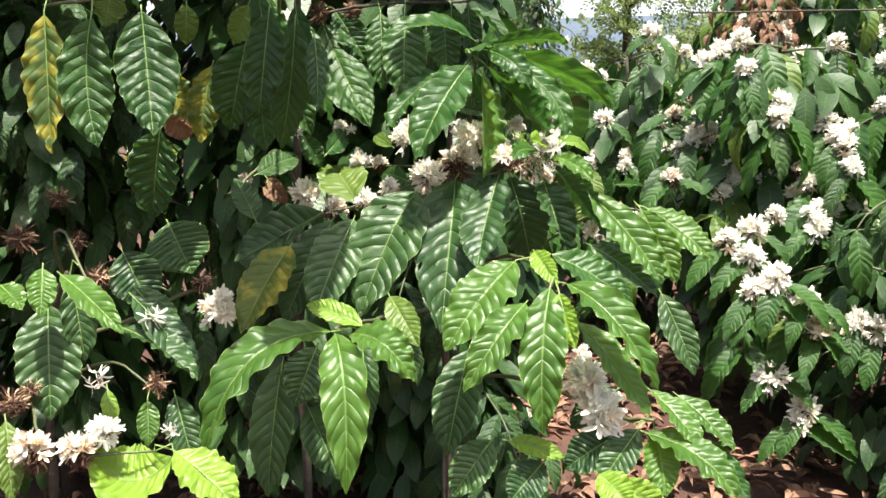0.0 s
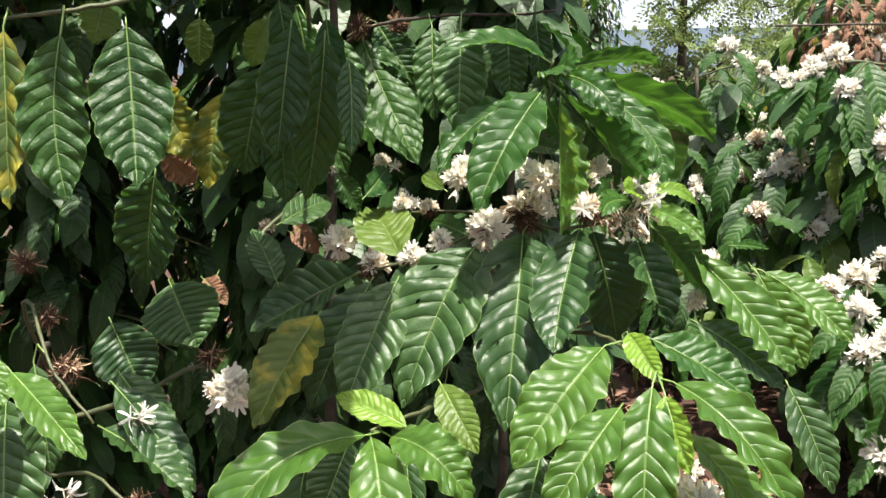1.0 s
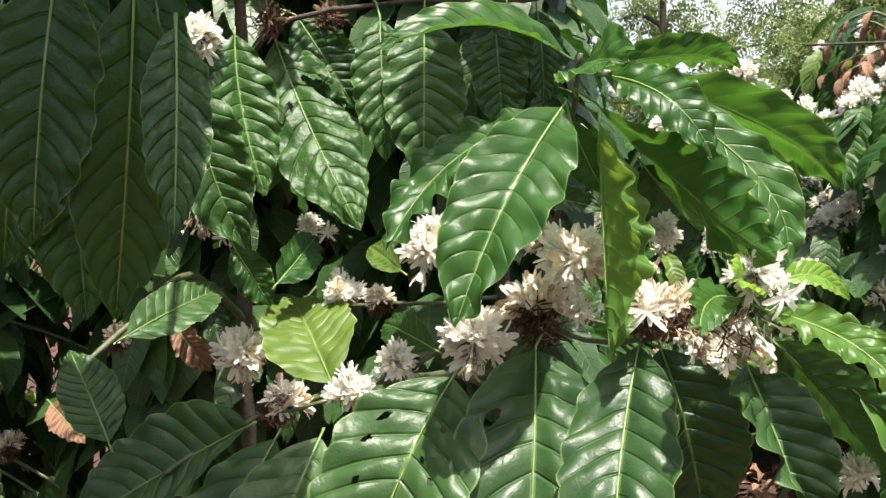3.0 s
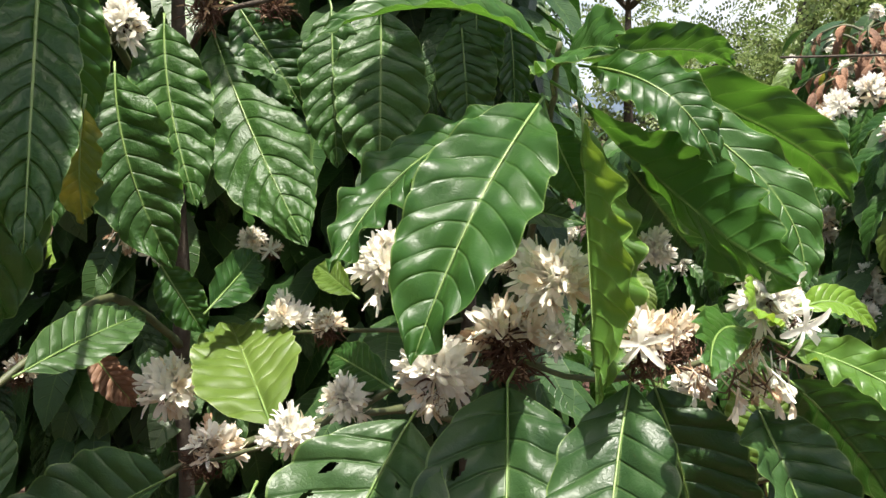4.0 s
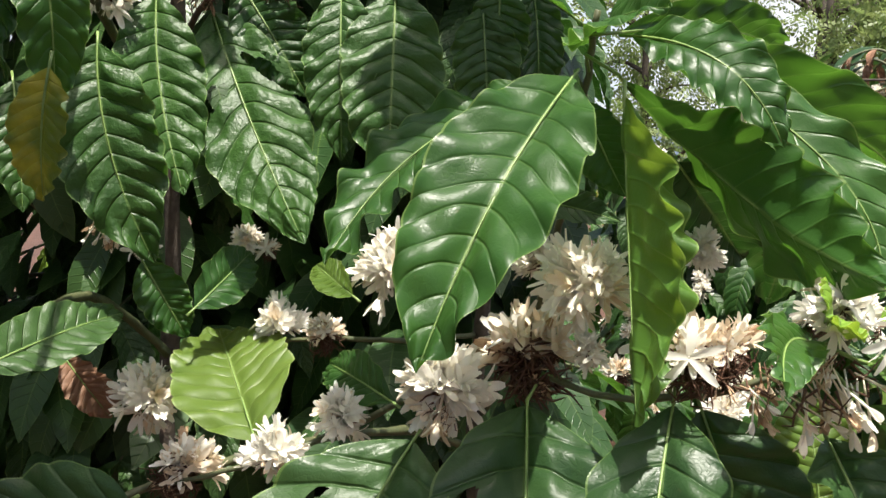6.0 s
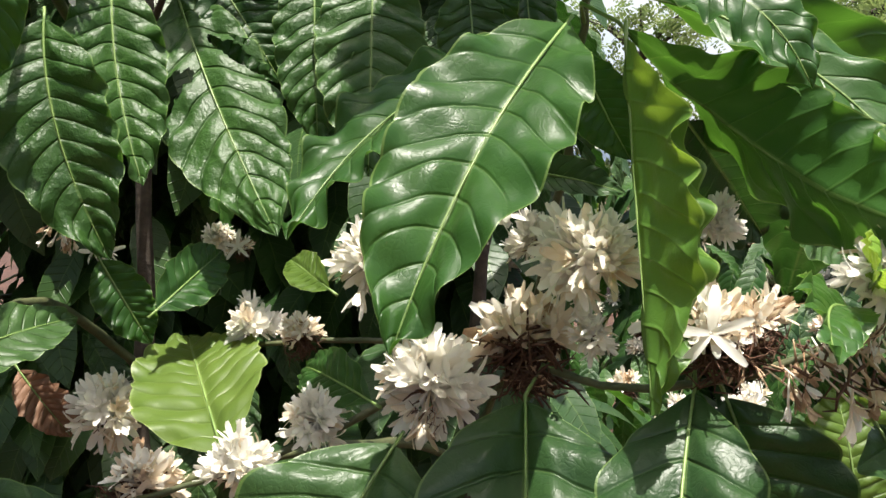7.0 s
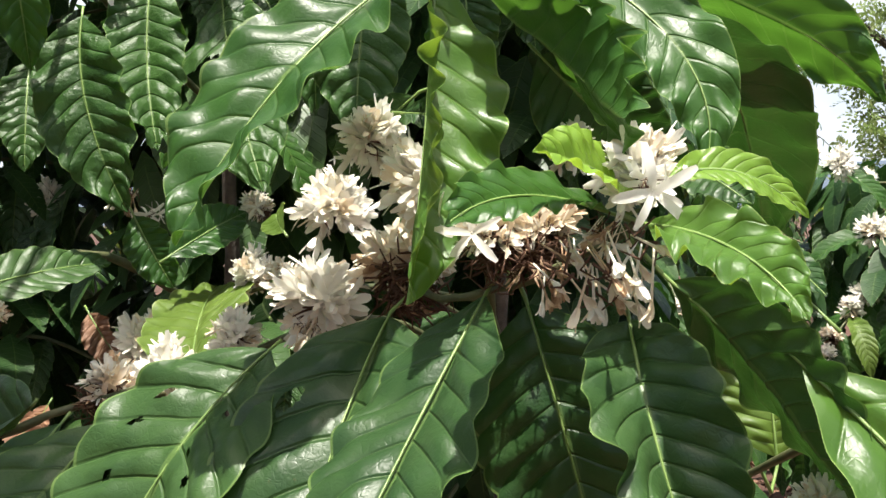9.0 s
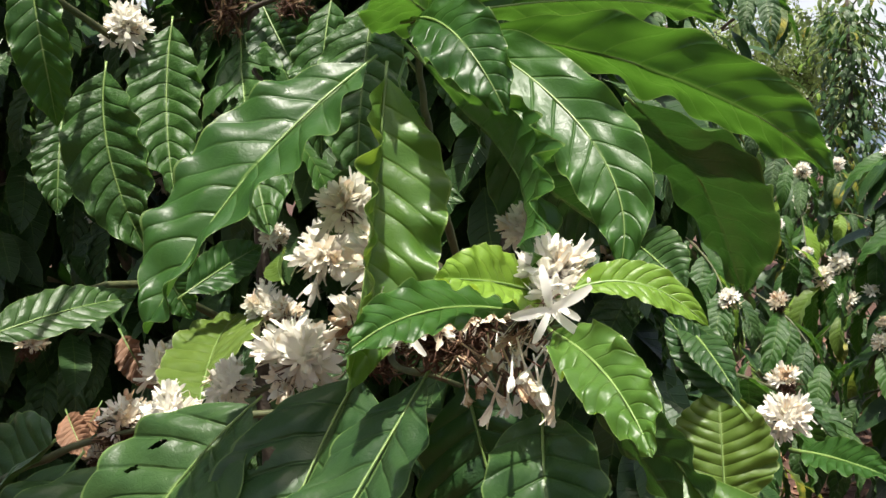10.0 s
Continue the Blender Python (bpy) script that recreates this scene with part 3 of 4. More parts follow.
def far_tree(x, y, height, crown, seed, label, leaf_count=9000, leaf_size=0.085, airy=0.5, girth=0.022, lowest=0.35):
    """A tapered trunk with limbs and a crown of many small leaves in clumps."""
    rng = random.Random(seed)
    tree = thing("tree", (x, y, 0), label, "tree", "trees behind the plantation")
    root = Vector((x, y, 0))
    top = root + Vector((rng.uniform(-0.3, 0.3), rng.uniform(-0.3, 0.3), height * 0.72))
    line = smooth_line([root + Vector((0, 0, -0.1)), root * 0.6 + top * 0.4 + Vector((rng.uniform(-0.2, 0.2), 0, 0)), top], 5)
    v, f = tube_geometry(line, [height * girth * (1 - 0.7 * i / (len(line) - 1)) for i in range(len(line))], 8)
    part("trunk", mesh_from("trunk", v, f, [BARK]), tree)
    tips = []
    for i in range(18):
        t = rng.uniform(lowest, 1.0)
        p = line[int(t * (len(line) - 1))]
        a, up = rng.uniform(0, 6.28), rng.uniform(0.1, 0.8)
        e = p + Vector((math.cos(a), math.sin(a), up)) * crown * rng.uniform(0.5, 1.0)
        limb = smooth_line([p, (p + e) / 2 + Vector((0, 0, crown * 0.1)), e], 4)
        v, f = tube_geometry(limb, [height * 0.008 * (1 - 0.8 * k / (len(limb) - 1)) for k in range(len(limb))], 5)
        part("limb", mesh_from("limb", v, f, [BARK]), tree)
        tips += limb[3:]
        for _ in range(3):
            tips.append(e + Vector((rng.gauss(0, 1), rng.gauss(0, 1), rng.gauss(0, 0.6))) * crown * 0.22)
    # feathery sprays: leaflets in pairs along thin twigs
    verts, faces = [], []
    for _ in range(leaf_count // 9):
        c = rng.choice(tips) + Vector((rng.gauss(0, 1), rng.gauss(0, 1), rng.gauss(0, 0.7))) * crown * airy * 0.35
        d = Vector((rng.gauss(0, 1), rng.gauss(0, 1), rng.gauss(-0.25, 0.5))).normalized()
        s = perpendicular(d, rng)
        up = d.cross(s)
        for k in range(5):
            p = c + d * leaf_size * 0.55 * k - Vector((0, 0, 0.04 * leaf_size * k * k))
            for side in (-1, 1):
                e = (s * side + d * 0.5 + up * rng.uniform(-0.4, 0.4)).normalized()
                w = e.cross(up).normalized()
                l, h = leaf_size * rng.uniform(0.7, 1.2), leaf_size * rng.uniform(0.18, 0.3)
                b = len(verts)
                verts += [p, p + e * l * 0.45 + w * h, p + e * l, p + e * l * 0.5 - w * h]
                faces.append((b, b + 1, b + 2, b + 3))
    crown_ob = part("crown", mesh_from("crown", verts, faces, [FAR_LEAF]), tree)
    tagged(crown_ob, kind="stuff")
    return tree


far_tree(0.25, 13.5, 4.2, 1.0, 5, "airy tree with small sunlit leaves above the bushes")
far_tree(2.45, 13.0, 4.8, 1.0, 3, "slender airy tree with feathery light green leaves", leaf_count=7000, leaf_size=0.08)
far_tree(4.9, 13.5, 5.4, 2.1, 4, "leafy tree with a thick dark trunk and sunlit leaves", leaf_count=26000, leaf_size=0.09, girth=0.042, lowest=0.2)
far_tree(5.9, 16.5, 6.2, 2.2, 9, "tall feathery tree behind the plantation", leaf_count=18000, leaf_size=0.1, lowest=0.2)
far_tree(6.6, 11.0, 5.4, 2.2, 6, "broad airy tree with dense green leaves", leaf_count=22000, leaf_size=0.09, lowest=0.2)
far_tree(-1.6, 12.0, 4.8, 2.0, 7, "leafy tree behind the dense bushes", leaf_count=12000)
far_tree(9.5, 18.0, 7.0, 2.4, 8, "tall airy tree against the pale sky", leaf_count=16000, leaf_size=0.1, lowest=0.2)

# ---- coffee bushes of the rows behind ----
# lighter leaf picks: part of the row's sunlight is put into leaf colour
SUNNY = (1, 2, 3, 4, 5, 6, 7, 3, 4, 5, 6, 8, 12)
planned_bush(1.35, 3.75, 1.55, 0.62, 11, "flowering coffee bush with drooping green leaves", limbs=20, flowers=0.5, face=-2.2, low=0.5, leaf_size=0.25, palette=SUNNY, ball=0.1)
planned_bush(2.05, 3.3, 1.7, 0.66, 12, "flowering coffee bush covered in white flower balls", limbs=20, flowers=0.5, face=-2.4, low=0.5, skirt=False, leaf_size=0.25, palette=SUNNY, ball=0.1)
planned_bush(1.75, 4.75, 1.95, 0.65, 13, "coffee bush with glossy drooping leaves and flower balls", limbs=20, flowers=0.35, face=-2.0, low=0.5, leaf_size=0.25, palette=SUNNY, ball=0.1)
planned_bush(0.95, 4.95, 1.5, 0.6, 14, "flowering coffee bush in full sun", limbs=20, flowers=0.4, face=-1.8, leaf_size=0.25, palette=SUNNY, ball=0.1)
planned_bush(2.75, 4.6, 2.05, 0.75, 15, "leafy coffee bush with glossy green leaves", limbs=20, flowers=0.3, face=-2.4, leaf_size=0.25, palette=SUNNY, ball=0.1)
# unseen bush, placed where its shadow falls on the low part of the row
planned_bush(1.95, 2.1, 1.8, 0.5, 16, "leafy coffee bush out of view, added to shade the row", limbs=20, flowers=0.35, face=3.0, low=0.5, skirt=False, leaf_size=0.25, palette=SUNNY, ball=0.1)
# darker leaf picks put this bush's half shade into its colour
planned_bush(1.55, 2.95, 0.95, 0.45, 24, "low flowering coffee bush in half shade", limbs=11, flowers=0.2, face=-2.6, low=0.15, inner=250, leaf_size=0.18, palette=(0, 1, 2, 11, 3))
planned_bush(1.42, 4.3, 1.78, 0.26, 31, "dried shrub with brown withered leaves hanging in a bundle", limbs=46, flowers=0.06, dead=0.9, leaf_size=0.075, low=1.3, inner=0, name="dry_shrub", group="")
planned_bush(0.58, 7.0, 2.35, 0.34, 32, "tall thin shrub overgrown with small yellowing leaves", limbs=34, flowers=0.03, leaf_size=0.075, low=1.0, inner=1500, palette=(8, 9, 10, 9, 3, 5), name="vine_shrub", group="")
planned_bush(0.3, 6.2, 1.6, 0.7, 17, "coffee bush further down the row", limbs=16, flowers=0.25, face=-1.6)
planned_bush(1.9, 6.4, 1.6, 0.7, 18, "coffee bush further down the row", limbs=16, flowers=0.25, face=-1.8)
planned_bush(3.6, 6.2, 2.0, 0.8, 19, "coffee bush further down the row", limbs=16, flowers=0.25, face=-2.0)


# flower balls and drooping leaf pairs on the near side of the row across the path
row_rng = random.Random(61)
path_row = bpy.data.objects["coffee_bush"]
for spots in (((0.63, 4.30, 1.39), (0.96, 4.50, 1.58), (1.44, 4.45, 1.48), (1.35, 4.35, 1.42), (1.04, 3.85, 1.14), (1.13, 3.58, 1.02), (1.24, 3.47, 0.98), (1.31, 3.38, 0.94), (1.18, 3.20, 0.89), (1.30, 3.12, 0.86), (1.07, 3.09, 0.85), (0.96, 3.02, 0.83), (1.00, 2.88, 0.80), (0.98, 2.75, 0.72), (1.03, 2.75, 0.67), (1.15, 2.75, 0.69)), ((1.12, 2.75, 0.62), (1.19, 2.75, 0.59), (1.32, 2.75, 0.62), (1.38, 2.75, 0.59), (1.40, 3.25, 0.90), (1.52, 3.27, 0.91), (0.66, 3.93, 1.19), (0.87, 3.49, 0.99), (1.05, 2.75, 0.44), (1.17, 2.75, 0.32), (1.15, 2.75, 0.27), (1.05, 2.75, 0.76), (0.98, 3.98, 1.21), (1.20, 4.30, 1.39), (1.89, 4.50, 1.58), (2.05, 4.50, 1.58))):
    for sx, sy, sz in spots:
        blossom(path_row, (sx, sy, sz), row_rng.uniform(0.095, 0.135), row_rng.choice((0, 0, 0, 1)), True)
        for turn in (-1, 1):
            planned_leaf(path_row, (sx, sy + 0.02, sz - 0.01), (turn * row_rng.uniform(0.3, 0.9), -row_rng.uniform(0.1, 0.6), -row_rng.uniform(0.3, 1.0)), (0.2 * turn, -0.5, 0.9), row_rng.uniform(0.16, 0.22), row_rng.choice((3, 4, 5, 6, 7, 12)))


wire = thing("wire", (1.05, 4.15, 1.0), "thin brown wire strung through the tops of the bushes", "wire")
strand = smooth_line([(1.05, 4.1, 1.655), (1.6, 4.12, 1.665), (2.2, 4.2, 1.675), (2.85, 4.4, 1.70)], 8)
wv, wf = tube_geometry(strand, [0.004] * len(strand), 6)
part("strand", mesh_from("strand", wv, wf, [BARK]), wire)


def behind_front_row(p):
    return p.y > (2.6 if p.x < -0.3 else 2.34) and not (p.x > 0.13 and p.z > 0.98)


# mostly dark leaf picks: the shade behind the front bush is coloured in
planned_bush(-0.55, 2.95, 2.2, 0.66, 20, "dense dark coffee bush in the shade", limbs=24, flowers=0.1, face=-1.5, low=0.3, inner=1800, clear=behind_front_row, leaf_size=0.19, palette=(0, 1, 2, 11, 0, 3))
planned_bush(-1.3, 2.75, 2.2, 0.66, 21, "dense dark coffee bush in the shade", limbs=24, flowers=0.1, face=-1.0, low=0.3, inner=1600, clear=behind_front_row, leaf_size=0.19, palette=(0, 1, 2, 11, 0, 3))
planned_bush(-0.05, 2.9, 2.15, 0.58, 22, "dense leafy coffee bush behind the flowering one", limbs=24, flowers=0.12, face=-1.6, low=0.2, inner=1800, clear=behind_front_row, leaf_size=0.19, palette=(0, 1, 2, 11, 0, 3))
planned_bush(-0.9, 4.2, 2.2, 0.8, 23, "tall leafy coffee bush in the row behind", limbs=20, flowers=0.15, face=-1.5, inner=800)
planned_bush(-0.15, 4.4, 1.9, 0.7, 25, "tall leafy coffee bush in the row behind", limbs=20, flowers=0.15, face=-1.5, inner=700)
planned_bush(-1.75, 1.7, 1.9, 0.7, 26, "dense coffee bush at the edge of the row", limbs=20, flowers=0.1, face=0.3, inner=700)
planned_bush(-2.0, 3.8, 2.1, 0.8, 27, "tall leafy coffee bush in the row behind", limbs=16, flowers=0.1, face=-1.0, inner=700)

# ---- the bush in front ----
main = thing("coffee_bush", (0.0, 2.42, 0), "flowering coffee bush with large glossy leaves and white blossom", "bush", "coffee bushes of the plantation")
branch(main, [(0.0, 2.42, -0.04), (0.0, 2.42, 0.5), (0.0, 2.40, 1.0), (0.02, 2.38, 1.3)], 0.014, 0.007, name="stem")
branch(main, [(0.01, 2.39, 1.05), (0.05, 2.16, 1.2), (0.068, 2.03, 1.34), (0.075, 1.98, 1.43), (0.08, 1.955, 1.49)], 0.004, 0.0025)
branch(main, [(0.0, 2.40, 1.0), (-0.1, 2.2, 1.08), (-0.26, 1.99, 1.10), (-0.36, 1.9, 1.06)], 0.005, 0.003)
branch(main, [(0.0, 2.40, 1.05), (-0.03, 2.08, 1.165), (-0.12, 1.975, 1.145), (-0.2, 1.955, 1.12), (-0.27, 1.96, 1.10)], 0.003, 0.0019)
branch(main, [(0.0, 2.40, 1.1), (0.02, 2.05, 1.195), (0.08, 1.91, 1.20), (0.15, 1.86, 1.215), (0.215, 1.835, 1.245), (0.235, 1.82, 1.275)], 0.003, 0.0019)
branch(main, [(0.0, 2.40, 1.15), (-0.08, 2.15, 1.19), (-0.2, 2.16, 1.185), (-0.33, 2.17, 1.15)], 0.003, 0.0019)
branch(main, [(0.0, 2.42, 0.75), (-0.05, 1.98, 0.87), (-0.15, 1.7, 0.925), (-0.195, 1.6, 0.94)], 0.005, 0.003)
branch(main, [(0.0, 2.42, 0.85), (0.1, 1.98, 0.99), (0.17, 1.72, 1.055), (0.22, 1.58, 1.035)], 0.005, 0.003)
branch(main, [(0.0, 2.42, 0.8), (0.22, 2.15, 0.98), (0.36, 1.92, 1.12), (0.46, 1.89, 1.12)], 0.0035, 0.0022)
branch(main, [(0.0, 2.42, 0.55), (0.2, 1.9, 0.73), (0.33, 1.6, 0.77), (0.4, 1.5, 0.80)], 0.005, 0.003)
upper = thing("coffee_bush", (-0.42, 2.5, 0), "tall coffee bush with long dark leaves hanging down", "bush", "coffee bushes of the plantation")
branch(upper, [(-0.42, 2.5, -0.04), (-0.44, 2.5, 0.7), (-0.42, 2.48, 1.3), (-0.4, 2.45, 1.75)], 0.014, 0.008, name="stem")
branch(upper, [(-0.41, 2.46, 1.5), (-0.3, 2.28, 1.56), (-0.15, 2.28, 1.585), (0.0, 2.32, 1.59), (0.1, 2.36, 1.6)], 0.004, 0.0025, BARK)
branch(upper, [(-0.41, 2.47, 1.4), (-0.38, 2.1, 1.53), (-0.33, 1.85, 1.58), (-0.3, 1.7, 1.6)], 0.005, 0.003)
branch(upper, [(-0.4, 2.45, 1.74), (-0.6, 2.12, 1.68), (-0.75, 1.96, 1.66), (-0.9, 1.88, 1.64)], 0.0045, 0.0025)
branch(upper, [(-0.42, 2.44, 1.62), (-0.45, 2.0, 1.64), (-0.5, 1.65, 1.58), (-0.58, 1.55, 1.55), (-0.69, 1.56, 1.54)], 0.0045, 0.0025)
branch(upper, [(-0.43, 2.48, 1.1), (-0.42, 2.2, 1.22), (-0.43, 2.05, 1.2), (-0.48, 1.95, 1.15)], 0.006, 0.003)
left = thing("coffee_bush", (-1.0, 2.05, 0), "low coffee bush with dried flowers and shaded leaves", "bush", "coffee bushes of the plantation")
branch(left, [(-1.0, 2.05, -0.04), (-0.97, 2.0, 0.5), (-0.88, 1.88, 0.85), (-0.8, 1.8, 1.0)], 0.012, 0.006, name="stem")
branch(left, [(-0.8, 1.8, 0.95), (-0.75, 1.65, 1.1), (-0.69, 1.57, 1.13), (-0.62, 1.48, 1.07), (-0.55, 1.45, 1.0)], 0.003, 0.002)
branch(left, [(-0.92, 1.94, 0.7), (-0.7, 1.6, 0.85), (-0.58, 1.5, 0.9), (-0.5, 1.46, 0.86)], 0.003, 0.002)
branch(left, [(-0.95, 1.97, 0.6), (-0.72, 1.45, 0.84), (-0.6, 1.27, 0.83), (-0.45, 1.3, 0.82)], 0.003, 0.002)
branch(left, [(-0.8, 1.8, 0.85), (-0.65, 1.82, 0.9), (-0.54, 1.85, 0.95), (-0.48, 1.8, 0.91)], 0.005, 0.003)

# crown leaves of the tall bush, unseen overhead, added to shade what hangs below
shade_rng = random.Random(5)
for n in range(315):
    spot = Vector((shade_rng.uniform(-1.15, -0.42), shade_rng.uniform(1.38, 2.05), shade_rng.uniform(1.68, 1.95)))
    if n > 95:
        spot.x, spot.y = shade_rng.uniform(-0.34, -0.17), shade_rng.uniform(1.45, 1.68)
    if 160 < n <= 190:
        continue
    if n > 190:
        spot.x, spot.y = shade_rng.uniform(-1.2, -0.42), shade_rng.uniform(2.12, 2.6)
    if n > 284:
        spot.x, spot.y = shade_rng.uniform(-0.1, 0.1), shade_rng.uniform(2.02, 2.3)
        planned_leaf(upper, spot, (shade_rng.uniform(-1, 1), 0.5, -0.3), (0, -0.2, 1), shade_rng.uniform(0.14, 0.19), shade_rng.randrange(8))
        continue
    # gaps left open so that sun reaches chosen leaves and blossom
    if (spot.x - -0.385) ** 2 + (spot.y - 1.57) ** 2 < 0.006 or (spot.x > -0.66 and 1.90 < spot.y < 2.25) or (spot.x < -0.42 and spot.y < 1.75 and n % 5 < 3):
        continue
    swing = shade_rng.choice((1.57, 4.71)) + shade_rng.uniform(-0.35, 0.35) if spot.x > -0.42 else shade_rng.uniform(0, 6.28)
    planned_leaf(upper, spot, (math.cos(swing), math.sin(swing), -0.35), (0, -0.2, 1), shade_rng.uniform(0.16, 0.24), shade_rng.randrange(8))


# apical whorl
leaf(main, (0.057, 1.918, 1.434), (-0.002, 1.833, 1.346), (-0.047, 1.777, 1.244), (0.1, -0.82, 0.56), 0.104, (8, 40), .016, 1, 0.8, (), 0.1)
leaf(main, (0.041, 1.93, 1.426), (-0.055, 1.935, 1.38), (-0.117, 1.87, 1.298), (-0.3, -0.6, 0.74), 0.074, 8, .020, 1, 0.6)
leaf(main, (0.068, 2.009, 1.492), (-0.024, 1.955, 1.520), (-0.126, 1.9, 1.491), (0.24, -0.45, 0.86), 0.062, 22, .009, 1, 0.6)
leaf(main, (0.085, 2.01, 1.473), (0.092, 1.927, 1.48), (0.111, 1.846, 1.473), (-0.68, -0.11, 0.73), 0.081, 15, .010, 1, 0.42)
leaf(main, (0.1, 1.97, 1.475), (0.216, 2.072, 1.493), (0.301, 2.174, 1.483), (-0.25, 0.62, 0.74), 0.056, 14, .012, 1, 0.5)
leaf(main, (0.1, 1.92, 1.465), (0.153, 1.866, 1.439), (0.191, 1.853, 1.384), (-0.12, -0.83, 0.55), 0.055, 10, .016, 1, 0.42)
leaf(main, (0.13, 1.98, 1.462), (0.290, 2.02, 1.412), (0.390, 2.06, 1.337), (0.3, 0.72, 0.62), 0.080, 12, .014, 1, 0.5)
leaf(main, (0.098, 1.935, 1.434), (0.183, 1.895, 1.347), (0.224, 1.768, 1.305), (0.84, 0.42, 0.34), 0.104, 14, .016, 1, 0.6, (), -0.5)
leaf(main, (0.090, 1.883, 1.418), (0.091, 1.850, 1.312), (0.092, 1.806, 1.206), (0.87, -0.43, 0.24), 0.104, (43, 28), .015, 6, 0.8, (), 0.0)
leaf(main, (0.07, 1.95, 1.419), (0.084, 1.939, 1.383), (0.103, 1.936, 1.347), (-0.48, -0.87, -0.06), 0.045, 15, .01, 1, 0.42)
leaf(main, (0.027, 1.991, 1.342), (0.068, 1.985, 1.336), (0.109, 1.987, 1.325), (0.06, -0.88, 0.46), 0.033, 15, .006, 0, 0.42)
leaf(main, (0.12, 1.93, 1.46), (0.237, 1.883, 1.37), (0.262, 1.856, 1.284), (0.13, -0.87, 0.47), 0.059, 10, .016, 1, 0.42)
leaf(main, (0.254, 1.95, 1.396), (0.291, 2.096, 1.326), (0.312, 2.224, 1.224), (0.37, 0.44, 0.82), 0.113, 10, .01, 0, 0.42)
leaf(main, (0.033, 2, 1.356), (-0.01, 2.007, 1.326), (-0.05, 2.026, 1.298), (-0.22, -0.97, -0.12), 0.049, 10, .01, 0, 0.42)
leaf(main, (0.145, 1.956, 1.374), (0.187, 1.989, 1.328), (0.225, 2.036, 1.291), (0.27, -0.81, -0.52), 0.090, 10, .01, 0, 0.42)

# leaves hanging from the flowering branch
leaf(main, (-0.268, 1.90, 1.112), (-0.362, 1.915, 1.058), (-0.452, 1.86, 1.012), (-0.22, -0.68, 0.70), 0.122, 18, .008, 0)
leaf(main, (-0.055, 1.908, 1.161), (-0.112, 1.825, 1.066), (-0.168, 1.765, 0.912), (-0.22, -0.76, 0.60), 0.160, 10, .008, 0, 1.25, ((.2,.78,.018),(.27,.8,.012),(.2,.35,.01),(.36,.3,.012),(.33,.4,.01),(.42,.75,.014)))
leaf(main, (0.032, 1.931, 1.184), (0.022, 1.815, 1.075), (0.005, 1.715, 0.895), (-0.08, -0.76, 0.64), 0.152, 10, .008, 0, 1.25, ((.22,.8,.026),(.55,.93,.02),(.62,.7,.01)))
leaf(main, (0.126, 1.856, 1.207), (0.096, 1.77, 1.122), (0.078, 1.672, 1.045), (-0.34, -0.56, 0.75), 0.106, 4, .008, 0)
leaf(main, (0.15, 1.872, 1.200), (0.177, 1.862, 1.11), (0.200, 1.880, 1.005), (0.06, -0.95, -0.30), 0.116, 2, .006, 0)
leaf(main, (0.219, 1.825, 1.196), (0.238, 1.778, 1.132), (0.266, 1.764, 1.045), (0.0, -0.96, 0.20), 0.090, (58, 14), .012, 0)
leaf(main, (0.243, 1.825, 1.218), (0.300, 1.808, 1.158), (0.345, 1.775, 1.085), (0.6, 0.6, 0.53), 0.088, 14, .008, 0)
leaf(main, (-0.24, 1.899, 1.098), (-0.288, 1.835, 1.002), (-0.334, 1.797, 0.891), (-0.11, -0.87, 0.48), 0.107, 8, .008, 0)
leaf(main, (-0.322, 1.828, 1.054), (-0.36, 1.74, 0.99), (-0.396, 1.671, 0.906), (-0.03, -0.68, 0.74), 0.099, 10, .012, 3)
leaf(main, (-0.192, 1.893, 1.102), (-0.226, 1.807, 1.019), (-0.263, 1.745, 0.918), (0.09, -0.79, 0.61), 0.111, 8, .008, 0)

# small bright leaves near the flowers
leaf(main, (0.215, 1.831, 1.271), (0.202, 1.787, 1.283), (0.181, 1.746, 1.289), (0.78, -0.19, 0.59), 0.045, 20, .01, 4, 0.9)
leaf(main, (0.243, 1.814, 1.276), (0.281, 1.829, 1.278), (0.317, 1.845, 1.252), (0.47, -0.66, 0.59), 0.029, 15, .008, 4, 0.9)
leaf(main, (0.208, 1.832, 1.258), (0.169, 1.768, 1.268), (0.147, 1.704, 1.253), (0.53, -0.29, 0.8), 0.042, 20, .014, 1, 0.9)
leaf(main, (0.232, 1.807, 1.251), (0.276, 1.75, 1.239), (0.305, 1.712, 1.21), (-0.27, -0.55, 0.79), 0.040, 18, .026, 6, 0.9)
leaf(main, (-0.202, 2.028, 1.12), (-0.246, 2.118, 1.164), (-0.286, 2.218, 1.184), (-0.17, -0.38, 0.91), 0.120, 10, .006, 2, 0.9)
leaf(main, (-0.074, 1.944, 1.181), (-0.115, 2.009, 1.186), (-0.144, 2.082, 1.179), (-0.72, -0.35, 0.6), 0.046, 10, .006, 1, 0.9)
leaf(main, (-0.12, 2.063, 1.247), (-0.147, 2.1, 1.26), (-0.167, 2.142, 1.266), (-0.59, -0.49, 0.64), 0.035, 12, .006, 2, 0.9)
leaf(main, (-0.406, 1.875, 1.104), (-0.429, 1.889, 1.15), (-0.457, 1.912, 1.19), (0.44, -0.7, 0.56), 0.062, 6, .004, 0, 0.9)
leaf(main, (-0.283, 2.119, 1.223), (-0.263, 2.171, 1.25), (-0.253, 2.229, 1.269), (0.73, -0.43, 0.54), 0.054, 12, .01, 1, 0.9)
